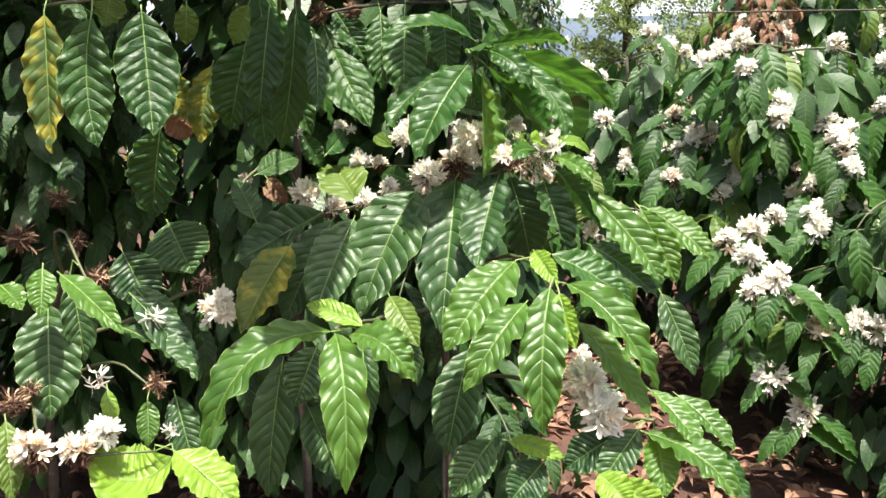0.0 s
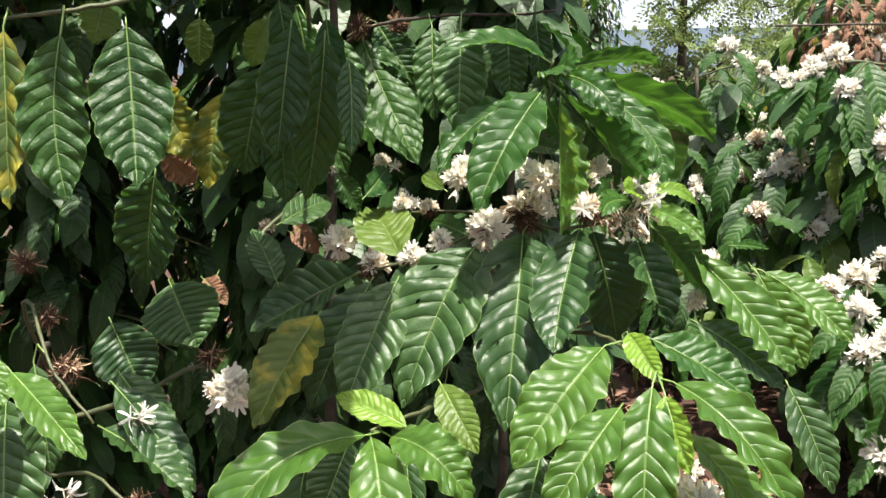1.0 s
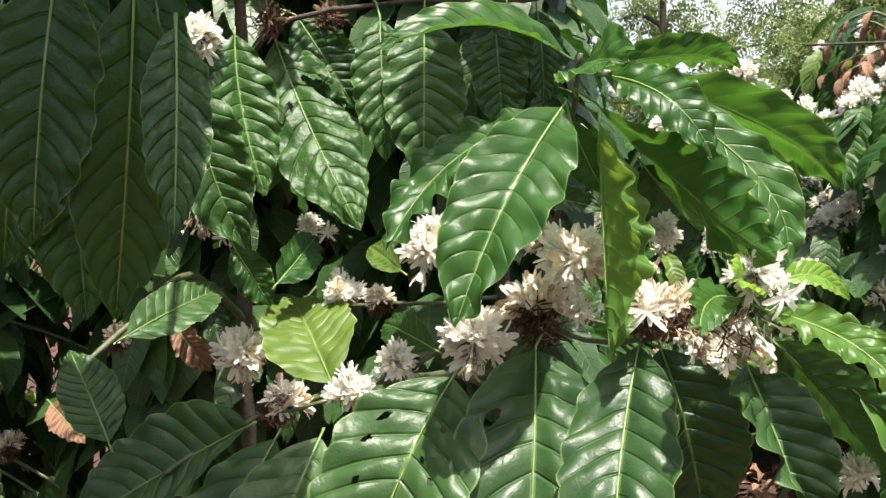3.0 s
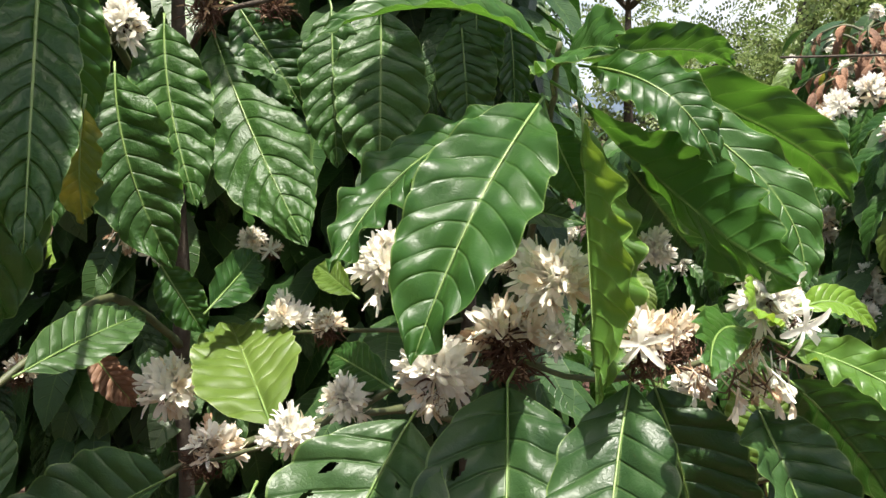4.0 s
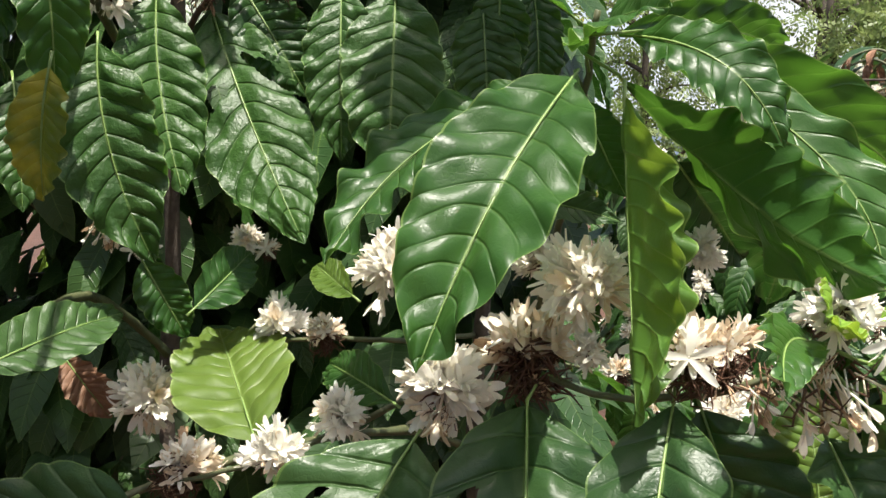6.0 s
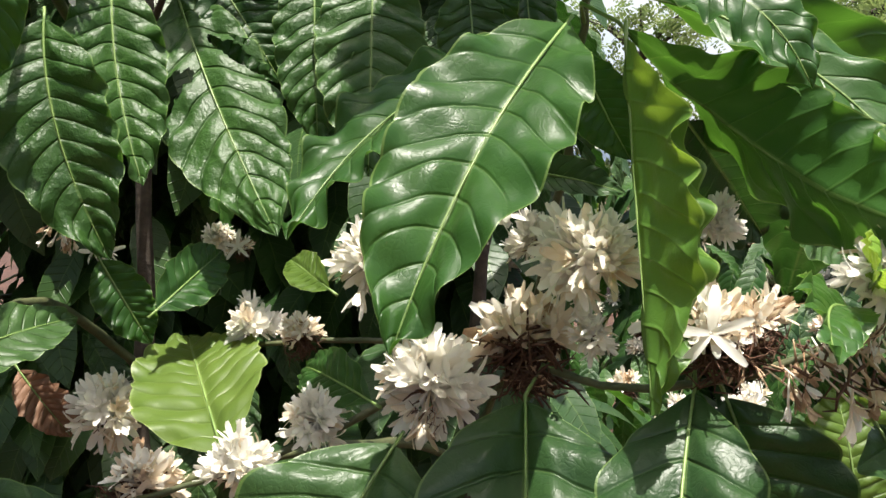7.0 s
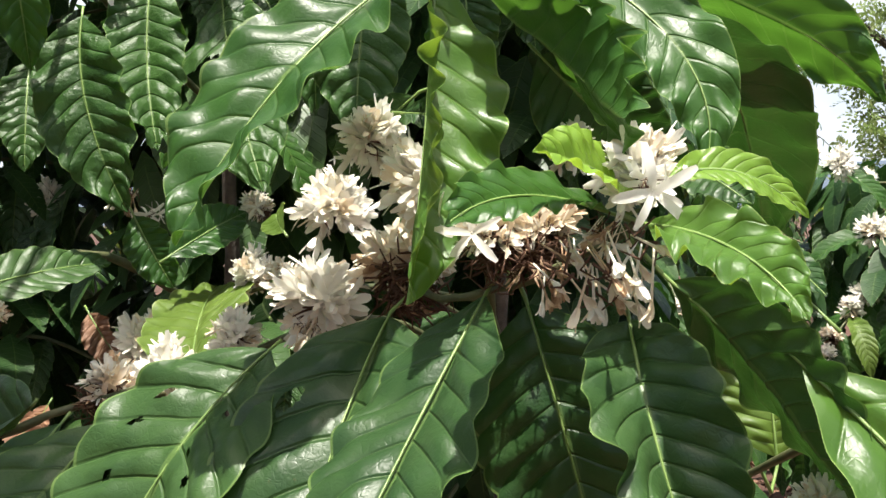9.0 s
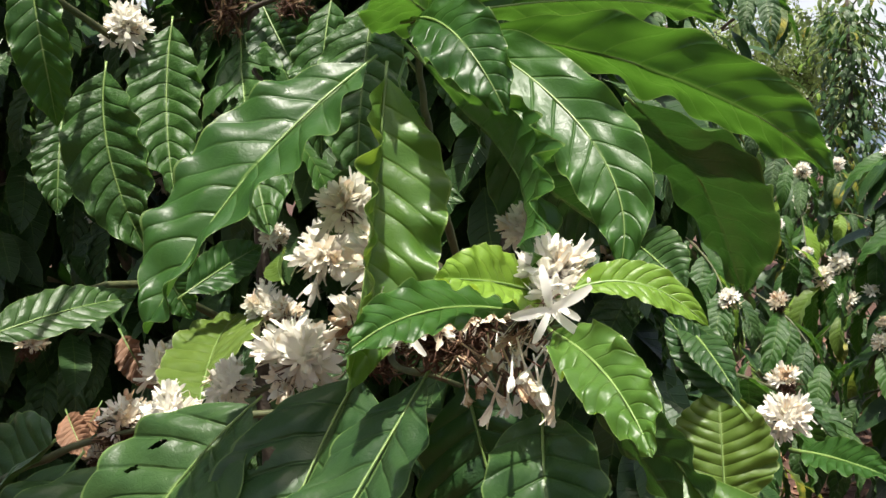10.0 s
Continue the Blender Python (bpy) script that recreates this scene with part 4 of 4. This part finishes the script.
leaf(main, (-0.417, 1.962, 1.193), (-0.379, 2.036, 1.212), (-0.354, 2.117, 1.217), (0.62, -0.36, 0.7), 0.061, 10, .006, 0, 0.9)
leaf(main, (-0.344, 2.146, 1.266), (-0.321, 2.144, 1.227), (-0.301, 2.153, 1.187), (0.33, -0.94, 0.1), 0.052, 10, .012, 1, 0.9)

# lower central shoot
leaf(main, (-0.202, 1.586, 0.938), (-0.33, 1.463, 0.919), (-0.406, 1.42, 0.756), (-0.22, -0.58, 0.78), 0.096, 20, .014, 6)
leaf(main, (-0.194, 1.591, 0.931), (-0.164, 1.49, 0.846), (-0.16, 1.45, 0.671), (0.12, -0.87, 0.49), 0.089, 18, .014, 6)
leaf(main, (-0.165, 1.616, 0.924), (-0.096, 1.547, 0.925), (-0.039, 1.537, 0.856), (0.1, -0.56, 0.83), 0.084, 15, .014, 6)
leaf(main, (-0.144, 1.621, 0.939), (-0.202, 1.637, 0.96), (-0.26, 1.661, 0.97), (0, -0.62, 0.78), 0.052, 12, .006, 4)
leaf(main, (-0.099, 1.721, 0.972), (-0.068, 1.669, 0.939), (-0.035, 1.63, 0.894), (-0.17, -0.71, 0.68), 0.060, 15, .006, 2)
leaf(main, (-0.331, 1.75, 0.82), (-0.343, 1.685, 0.696), (-0.35, 1.65, 0.56), (-0.15, -0.92, 0.36), 0.096, 10, .004, 0)
leaf(main, (-0.258, 1.75, 0.852), (-0.276, 1.708, 0.804), (-0.296, 1.68, 0.747), (0.15, -0.85, 0.51), 0.090, 10, .006, 0)
leaf(main, (-0.275, 1.72, 0.731), (-0.237, 1.682, 0.668), (-0.204, 1.66, 0.595), (0.2, -0.85, 0.48), 0.085, 10, .006, 0)
leaf(main, (-0.154, 1.68, 0.894), (-0.142, 1.631, 0.819), (-0.136, 1.6, 0.734), (0.27, -0.85, 0.45), 0.054, 10, .006, 0)

# lower shoot on the right
leaf(main, (0.151, 1.652, 1.062), (0.083, 1.571, 1.007), (0.018, 1.531, 0.918), (-0.15, -0.68, 0.72), 0.106, 12, .014, 6)
leaf(main, (0.166, 1.55, 1.006), (0.112, 1.48, 0.959), (0.053, 1.45, 0.869), (-0.16, -0.73, 0.67), 0.073, 12, .014, 6)
leaf(main, (0.212, 1.566, 1.032), (0.193, 1.478, 0.929), (0.196, 1.45, 0.793), (-0.08, -0.89, 0.44), 0.088, 18, .014, 6)
leaf(main, (0.19, 1.674, 1.078), (0.206, 1.621, 1.061), (0.228, 1.575, 1.034), (-0.47, -0.51, 0.72), 0.044, 15, .006, 4)
leaf(main, (0.244, 1.56, 1.04), (0.321, 1.475, 0.994), (0.395, 1.45, 0.878), (0.3, -0.64, 0.71), 0.084, 20, .014, 6)
leaf(main, (0.224, 1.663, 1.074), (0.301, 1.639, 1.039), (0.373, 1.627, 0.989), (0.29, -0.59, 0.75), 0.084, 15, .010, 1)
leaf(main, (0.309, 1.795, 1.178), (0.399, 1.733, 1.084), (0.45, 1.711, 1.004), (0.18, -0.82, 0.55), 0.084, 14, .014, 6)
leaf(main, (0.434, 1.877, 1.129), (0.47, 1.841, 1.057), (0.508, 1.825, 0.979), (-0.07, -0.95, 0.3), 0.078, 12, .012, 6)
leaf(main, (0.456, 1.917, 1.125), (0.523, 1.871, 1.082), (0.587, 1.84, 1.024), (0.14, -0.69, 0.71), 0.080, 15, .010, 6)
leaf(main, (0.227, 1.546, 1.027), (0.237, 1.507, 0.987), (0.255, 1.478, 0.941), (-0.52, -0.75, 0.42), 0.049, 15, .012, 4)
leaf(main, (0.261, 1.55, 0.971), (0.327, 1.493, 0.908), (0.383, 1.45, 0.827), (0.39, -0.57, 0.72), 0.072, 15, .008, 6)
leaf(main, (0.063, 1.7, 0.865), (0.04, 1.639, 0.778), (0.02, 1.6, 0.678), (-0.14, -0.86, 0.49), 0.099, 12, .006, 0)
leaf(main, (0.402, 1.55, 0.84), (0.444, 1.496, 0.808), (0.481, 1.45, 0.761), (0.32, -0.41, 0.85), 0.065, 15, .008, 6)
leaf(main, (0.385, 1.5, 0.776), (0.471, 1.43, 0.76), (0.531, 1.4, 0.695), (0.19, -0.44, 0.88), 0.077, 15, .012, 6)
leaf(main, (0.459, 1.75, 0.974), (0.493, 1.715, 0.898), (0.525, 1.7, 0.815), (0.12, -0.93, 0.34), 0.067, 10, .006, 0)
leaf(main, (0.313, 1.769, 1.071), (0.381, 1.737, 1.032), (0.442, 1.716, 0.978), (0.28, -0.61, 0.74), 0.081, 10, .006, 0)
leaf(main, (0.289, 1.4, 0.74), (0.314, 1.372, 0.725), (0.34, 1.35, 0.703), (-0.2, -0.7, 0.68), 0.062, 15, .01, 4)
leaf(main, (0.333, 1.5, 0.77), (0.285, 1.494, 0.739), (0.242, 1.5, 0.702), (-0.34, -0.82, 0.45), 0.076, 10, .006, 0)
leaf(main, (0.107, 1.55, 0.735), (0.069, 1.519, 0.693), (0.032, 1.5, 0.642), (-0.12, -0.83, 0.55), 0.078, 10, .006, 0)
leaf(main, (0.136, 1.5, 0.757), (0.188, 1.485, 0.75), (0.239, 1.48, 0.734), (0.01, -0.72, 0.69), 0.040, 12, .008, 4)
leaf(main, (0.2, 1.5, 0.713), (0.168, 1.47, 0.689), (0.136, 1.45, 0.658), (0.1, -0.79, 0.6), 0.075, 10, .006, 0)
leaf(main, (0.374, 1.5, 0.782), (0.335, 1.469, 0.742), (0.298, 1.45, 0.694), (-0.2, -0.77, 0.61), 0.066, 12, .008, 0)
leaf(main, (0.406, 1.5, 0.771), (0.409, 1.455, 0.735), (0.413, 1.42, 0.689), (-0.07, -0.72, 0.69), 0.065, 12, .01, 6)
leaf(main, (0.348, 1.6, 0.82), (0.302, 1.595, 0.783), (0.263, 1.6, 0.738), (-0.46, -0.75, 0.47), 0.063, 10, .006, 0)
leaf(main, (0.455, 1.55, 0.829), (0.503, 1.51, 0.795), (0.546, 1.48, 0.749), (0.29, -0.54, 0.79), 0.060, 15, .012, 6)
leaf(main, (0.478, 1.5, 0.761), (0.529, 1.469, 0.718), (0.573, 1.45, 0.664), (0.34, -0.65, 0.67), 0.060, 15, .012, 1)
leaf(main, (0.332, 1.42, 0.72), (0.371, 1.404, 0.69), (0.41, 1.4, 0.656), (0, -0.95, 0.3), 0.063, 12, .01, 4)

# lower left
leaf(left, (-0.68, 1.45, 1.09), (-0.671, 1.421, 1.057), (-0.667, 1.4, 1.018), (0.4, -0.71, 0.57), 0.049, 12, .01, 6)
leaf(left, (-0.61, 1.368, 1.099), (-0.545, 1.324, 1.068), (-0.482, 1.29, 1.022), (0.15, -0.56, 0.81), 0.050, 15, .01, 6)
leaf(left, (-0.701, 1.5, 1.01), (-0.684, 1.449, 0.921), (-0.676, 1.42, 0.821), (0.33, -0.85, 0.4), 0.112, 12, .008, 0)
leaf(left, (-0.655, 1.5, 1.063), (-0.639, 1.482, 0.989), (-0.633, 1.48, 0.91), (0.56, -0.81, 0.18), 0.062, 12, .008, 0)
leaf(left, (-0.57, 1.566, 1.01), (-0.499, 1.533, 0.949), (-0.439, 1.515, 0.872), (0.45, -0.61, 0.65), 0.070, 15, .008, 0)
leaf(left, (-0.578, 1.535, 0.957), (-0.499, 1.503, 0.927), (-0.428, 1.474, 0.877), (0.43, -0.12, 0.89), 0.081, 20, .008, 0)
leaf(left, (-0.479, 1.5, 0.839), (-0.455, 1.468, 0.782), (-0.434, 1.45, 0.718), (0.19, -0.88, 0.43), 0.062, 12, .008, 0)
leaf(left, (-0.512, 1.45, 0.848), (-0.507, 1.431, 0.813), (-0.506, 1.42, 0.774), (0.33, -0.86, 0.38), 0.040, 12, .006, 6)
leaf(left, (-0.422, 1.3, 0.81), (-0.49, 1.29, 0.774), (-0.555, 1.28, 0.837), (0.24, -0.38, 0.89), 0.131, 12, .01, 4)
leaf(left, (-0.416, 1.3, 0.82), (-0.358, 1.271, 0.791), (-0.305, 1.25, 0.747), (0.34, -0.44, 0.83), 0.084, 12, .01, 4)
leaf(left, (-0.562, 1.4, 0.887), (-0.554, 1.386, 0.857), (-0.549, 1.38, 0.823), (0.37, -0.86, 0.34), 0.029, 12, .008, 4)
leaf(left, (-0.785, 1.5, 1.047), (-0.753, 1.473, 1.035), (-0.723, 1.45, 1.014), (0.13, -0.43, 0.89), 0.048, 12, .008, 6)
leaf(left, (-0.691, 1.3, 0.87), (-0.675, 1.27, 0.815), (-0.668, 1.25, 0.752), (0.59, -0.7, 0.41), 0.046, 12, .008, 2)
leaf(left, (-0.649, 1.735, 1.058), (-0.619, 1.718, 1.005), (-0.594, 1.715, 0.948), (0.3, -0.9, 0.32), 0.105, 8, .004, 0)
leaf(left, (-0.591, 1.852, 1.098), (-0.56, 1.823, 1.051), (-0.531, 1.807, 0.997), (0.16, -0.86, 0.48), 0.134, 8, .004, 0)
leaf(left, (-0.577, 1.6, 1.017), (-0.525, 1.569, 0.97), (-0.48, 1.55, 0.91), (0.39, -0.65, 0.65), 0.069, 10, .006, 0)

# dark leaves hanging above on the left
leaf(upper, (-0.590, 1.52, 1.515), (-0.600, 1.505, 1.405), (-0.580, 1.485, 1.297), (0.17, -0.96, 0.2), 0.094, 8, .011, 7)
leaf(upper, (-0.512, 1.55, 1.528), (-0.498, 1.52, 1.418), (-0.478, 1.472, 1.319), (0.35, -0.86, 0.36), 0.106, 8, .011, 7)
leaf(upper, (-0.682, 1.545, 1.522), (-0.675, 1.52, 1.409), (-0.669, 1.499, 1.284), (-0.1, -0.97, 0.2), 0.080, 16, .012, 3)
leaf(upper, (-0.369, 1.703, 1.475), (-0.388, 1.697, 1.392), (-0.409, 1.711, 1.311), (0.08, -0.99, -0.07), 0.102, 12, .011, 7)
leaf(upper, (-0.346, 1.724, 1.574), (-0.333, 1.716, 1.493), (-0.322, 1.728, 1.413), (0.17, -0.99, -0), 0.053, 14, .011, 7)
leaf(upper, (-0.342, 2.19, 1.538), (-0.327, 2.155, 1.437), (-0.293, 2.12, 1.334), (0.45, -0.82, 0.34), 0.092, 18, .011, 7)
leaf(upper, (-0.370, 2.105, 1.477), (-0.352, 2.085, 1.378), (-0.314, 2.095, 1.270), (0.24, -0.95, 0.18), 0.100, 20, .011, 7)
leaf(upper, (-0.312, 2.29, 1.538), (-0.250, 2.205, 1.416), (-0.177, 2.133, 1.288), (0.0, -0.82, 0.57), 0.124, -6, .011, 7, 1.25, ((.30,.99,.07),(.31,.86,.05),(.325,.74,.038),(.335,.63,.024),(.23,.3,.03),(.26,.2,.045),(.29,.1,.04),(.2,.1,.03),(.31,.02,.04)))
leaf(upper, (-0.16, 2.258, 1.56), (-0.155, 2.221, 1.469), (-0.151, 2.207, 1.371), (0.01, -0.97, 0.26), 0.080, 10, .011, 7)
leaf(upper, (-0.1, 2.257, 1.56), (-0.099, 2.214, 1.454), (-0.101, 2.198, 1.342), (0.15, -0.95, 0.26), 0.111, 10, .011, 7)
leaf(upper, (-0.003, 2.297, 1.55), (0.002, 2.28, 1.478), (0.006, 2.279, 1.404), (0.13, -0.98, 0.13), 0.079, 10, .011, 7)
leaf(upper, (0.058, 2.349, 1.58), (0.065, 2.338, 1.511), (0.067, 2.343, 1.441), (0.25, -0.97, 0.06), 0.063, 10, .011, 7)
leaf(upper, (-0.26, 1.639, 1.515), (-0.274, 1.641, 1.394), (-0.301, 1.668, 1.278), (0.43, -0.89, -0.18), 0.078, 10, .011, 7)
leaf(upper, (-0.272, 1.713, 1.547), (-0.257, 1.683, 1.476), (-0.236, 1.67, 1.402), (-0.25, -0.94, 0.22), 0.052, 10, .011, 7)
leaf(upper, (-0.304, 1.62, 1.529), (-0.312, 1.599, 1.438), (-0.325, 1.6, 1.345), (0.21, -0.97, 0.08), 0.074, 10, .011, 7)
leaf(upper, (-0.359, 1.75, 1.442), (-0.346, 1.715, 1.359), (-0.338, 1.699, 1.27), (0.2, -0.93, 0.3), 0.082, 10, .011, 7)
leaf(upper, (-0.462, 1.797, 1.434), (-0.477, 1.781, 1.357), (-0.49, 1.784, 1.278), (-0.07, -0.99, 0.09), 0.071, 10, .011, 3)
leaf(upper, (-0.530, 1.66, 1.313), (-0.550, 1.675, 1.23), (-0.568, 1.70, 1.136), (-0.05, -0.96, 0.26), 0.107, 12, .011, 7)
leaf(upper, (-0.218, 1.597, 1.485), (-0.209, 1.562, 1.424), (-0.207, 1.54, 1.356), (0.43, -0.81, 0.4), 0.043, 8, .011, 7)
leaf(upper, (-0.390, 2.022, 1.581), (-0.375, 2.02, 1.496), (-0.385, 2.045, 1.412), (0.5, -0.84, 0.2), 0.062, 12, .011, 1, 0.8)
leaf(upper, (-0.468, 2.138, 1.443), (-0.448, 2.107, 1.383), (-0.437, 2.089, 1.316), (0.53, -0.73, 0.42), 0.061, 10, .011, 7)
leaf(upper, (0.016, 2.3, 1.575), (0.016, 2.293, 1.515), (0.016, 2.3, 1.455), (-0.05, -1, -0), 0.071, 10, .011, 7)
leaf(upper, (-0.6, 2.1, 1.571), (-0.601, 2.095, 1.526), (-0.605, 2.1, 1.481), (0.29, -0.96, -0.02), 0.056, 12, .011, 2)
leaf(upper, (-0.281, 2.3, 1.57), (-0.239, 2.281, 1.508), (-0.2, 2.28, 1.442), (0.17, -0.95, 0.26), 0.086, 10, .011, 7)
leaf(upper, (-0.689, 1.873, 1.583), (-0.684, 1.841, 1.55), (-0.686, 1.816, 1.512), (0.59, -0.61, 0.52), 0.068, 12, .011, 2)
leaf(upper, (-0.383, 1.8, 1.553), (-0.398, 1.795, 1.515), (-0.415, 1.8, 1.477), (0.22, -0.97, -0.09), 0.054, 12, .011, 2)
leaf(upper, (-0.322, 1.9, 1.433), (-0.326, 1.894, 1.385), (-0.328, 1.9, 1.336), (-0.14, -0.99, 0.01), 0.048, 10, .011, 3)

# far right, near the end
leaf(main, (0.331, 1.9, 1.19), (0.303, 1.921, 1.218), (0.277, 1.95, 1.24), (-0.23, -0.8, 0.55), 0.031, 10, .008, 0)
leaf(main, (0.31, 2.05, 1.063), (0.306, 2.059, 1.114), (0.301, 2.08, 1.161), (0.08, -0.95, 0.3), 0.086, 10, .006, 2)
leaf(main, (0.37, 1.8, 1.193), (0.389, 1.774, 1.198), (0.412, 1.75, 1.198), (-0.53, -0.36, 0.77), 0.023, 15, .01, 1)
leaf(main, (0.289, 1.954, 1.235), (0.309, 1.914, 1.225), (0.33, 1.88, 1.205), (-0.12, -0.43, 0.89), 0.027, 10, .008, 0)
leaf(main, (0.24, 2, 1.295), (0.265, 1.972, 1.281), (0.291, 1.95, 1.261), (-0.15, -0.65, 0.74), 0.050, 10, .006, 0)

# dead and discoloured leaves
leaf(upper, (-0.448, 2.196, 1.153), (-0.422, 2.191, 1.121), (-0.398, 2.196, 1.087), (0.22, -0.96, 0.16), 0.046, 25, .01, 5)
leaf(upper, (-0.61, 1.863, 1.455), (-0.567, 1.845, 1.384), (-0.526, 1.847, 1.311), (0.05, -0.99, 0.14), 0.085, 20, .02, 3)
leaf(upper, (-0.543, 1.731, 1.34), (-0.524, 1.75, 1.314), (-0.508, 1.776, 1.291), (0.39, -0.8, -0.46), 0.049, 30, .02, 5)
# the next three stand in for red soil showing through gaps in the leaves
leaf(upper, (-0.707, 2.35, 0.991), (-0.674, 2.331, 0.967), (-0.643, 2.32, 0.937), (0.14, -0.79, 0.6), 0.053, 15, .01, 5)
leaf(upper, (-0.691, 2.4, 0.991), (-0.701, 2.387, 0.964), (-0.714, 2.38, 0.936), (0.36, -0.91, 0.18), 0.034, 15, .01, 5)
leaf(upper, (-0.483, 2.298, 1.115), (-0.449, 2.283, 1.099), (-0.414, 2.278, 1.08), (-0.14, -0.95, 0.26), 0.037, 15, .01, 5)

# blossom along the branches
blossom(main, (0.032, 1.971, 1.216), 0.092, 1)
blossom(main, (-0.033, 1.951, 1.189), 0.076, 0)
blossom(main, (-0.086, 2.102, 1.265), 0.081, 0)
blossom(main, (-0.000, 1.980, 1.320), 0.058, 0)
blossom(main, (0.069, 1.921, 1.280), 0.070, 0)
blossom(main, (0.045, 2.005, 1.287), 0.046, 0)
blossom(main, (0.074, 1.914, 1.230), 0.032, 0)
blossom(main, (0.134, 1.849, 1.242), 0.059, 1)
blossom(main, (0.164, 1.863, 1.245), 0.047, 1)
blossom(main, (0.226, 1.828, 1.280), 0.053, 0)
blossom(main, (0.235, 1.795, 1.270), 0.035, 4)
blossom(main, (0.166, 1.963, 1.303), 0.041, 0)
blossom(main, (0.217, 1.808, 1.222), 0.069, 2)
blossom(main, (0.184, 1.825, 1.226), 0.054, 2)
blossom(main, (-0.166, 1.943, 1.132), 0.056, 0)
blossom(main, (-0.116, 1.966, 1.161), 0.048, 0)
blossom(main, (-0.248, 1.971, 1.112), 0.061, 1)
blossom(main, (-0.208, 2.167, 1.198), 0.059, 0)
blossom(main, (-0.154, 2.126, 1.198), 0.045, 1)
blossom(upper, (-0.345, 2.157, 1.120), 0.072, 0)
blossom(upper, (-0.471, 1.786, 0.923), 0.087, 0)
blossom(left, (-0.527, 1.854, 0.965), 0.062, 3)
blossom(upper, (-0.496, 1.450, 0.882), 0.052, 3)
blossom(left, (-0.625, 1.250, 0.840), 0.076, 1)
blossom(left, (-0.551, 1.250, 0.841), 0.067, 1)
blossom(left, (-0.521, 1.280, 0.861), 0.054, 0)
blossom(left, (-0.701, 1.350, 0.880), 0.062, 3)
blossom(left, (-0.603, 1.489, 1.062), 0.061, 3)
blossom(left, (-0.668, 1.573, 1.114), 0.053, 3)
blossom(left, (-0.702, 1.580, 1.195), 0.052, 3)
blossom(left, (-0.519, 1.520, 0.980), 0.047, 4)
blossom(upper, (-0.457, 1.400, 0.810), 0.032, 4)
blossom(left, (-0.600, 1.450, 0.887), 0.050, 4)
blossom(main, (0.304, 1.520, 0.800), 0.100, 0)
blossom(main, (0.280, 1.550, 0.856), 0.079, 0)
blossom(main, (0.280, 1.600, 0.891), 0.035, 0)
blossom(left, (-0.696, 1.400, 0.886), 0.044, 3)
blossom(upper, (-0.311, 2.262, 1.566), 0.071, 3)
blossom(upper, (-0.239, 2.296, 1.570), 0.065, 3)
blossom(upper, (-0.374, 2.150, 1.530), 0.06, 0)
blossom(main, (-0.273, 2.287, 1.276), 0.036, 0)
blossom(main, (-0.236, 2.238, 1.270), 0.026, 1)
blossom(upper, (-0.373, 2.217, 1.268), 0.036, 4)
blossom(left, (-0.792, 1.600, 1.116), 0.075, 3)
blossom(upper, (-0.473, 2.070, 1.163), 0.041, 1)
blossom(main, (0.347, 2.469, 1.032), 0.067, 0)
blossom(main, (0.175, 2.004, 1.319), 0.023, 1)
blossom(upper, (-0.417, 2.226, 1.290), 0.047, 2)
blossom(main, (0.319, 1.813, 1.095), 0.039, 0)
blossom(main, (0.037, 1.956, 1.197), 0.046, 3)
blossom(main, (0.156, 1.856, 1.232), 0.042, 3)
blossom(main, (-0.036, 1.936, 1.169), 0.034, 2)
blossom(main, (-0.260, 1.962, 1.103), 0.035, 3)
blossom(main, (0.209, 1.819, 1.246), 0.035, 2)
blossom(main, (0.129, 1.838, 1.246), 0.046, 5, face=(-0.15, -1.0, 0.1))
blossom(main, (0.112, 1.846, 1.250), 0.040, 5, face=(-0.9, -0.7, 0.2))
blossom(main, (0.232, 1.797, 1.270), 0.042, 5, face=(0.35, -1.0, -0.15))
blossom(main, (-0.236, 2.232, 1.272), 0.030, 5, face=(0.0, -1.0, 0.2))
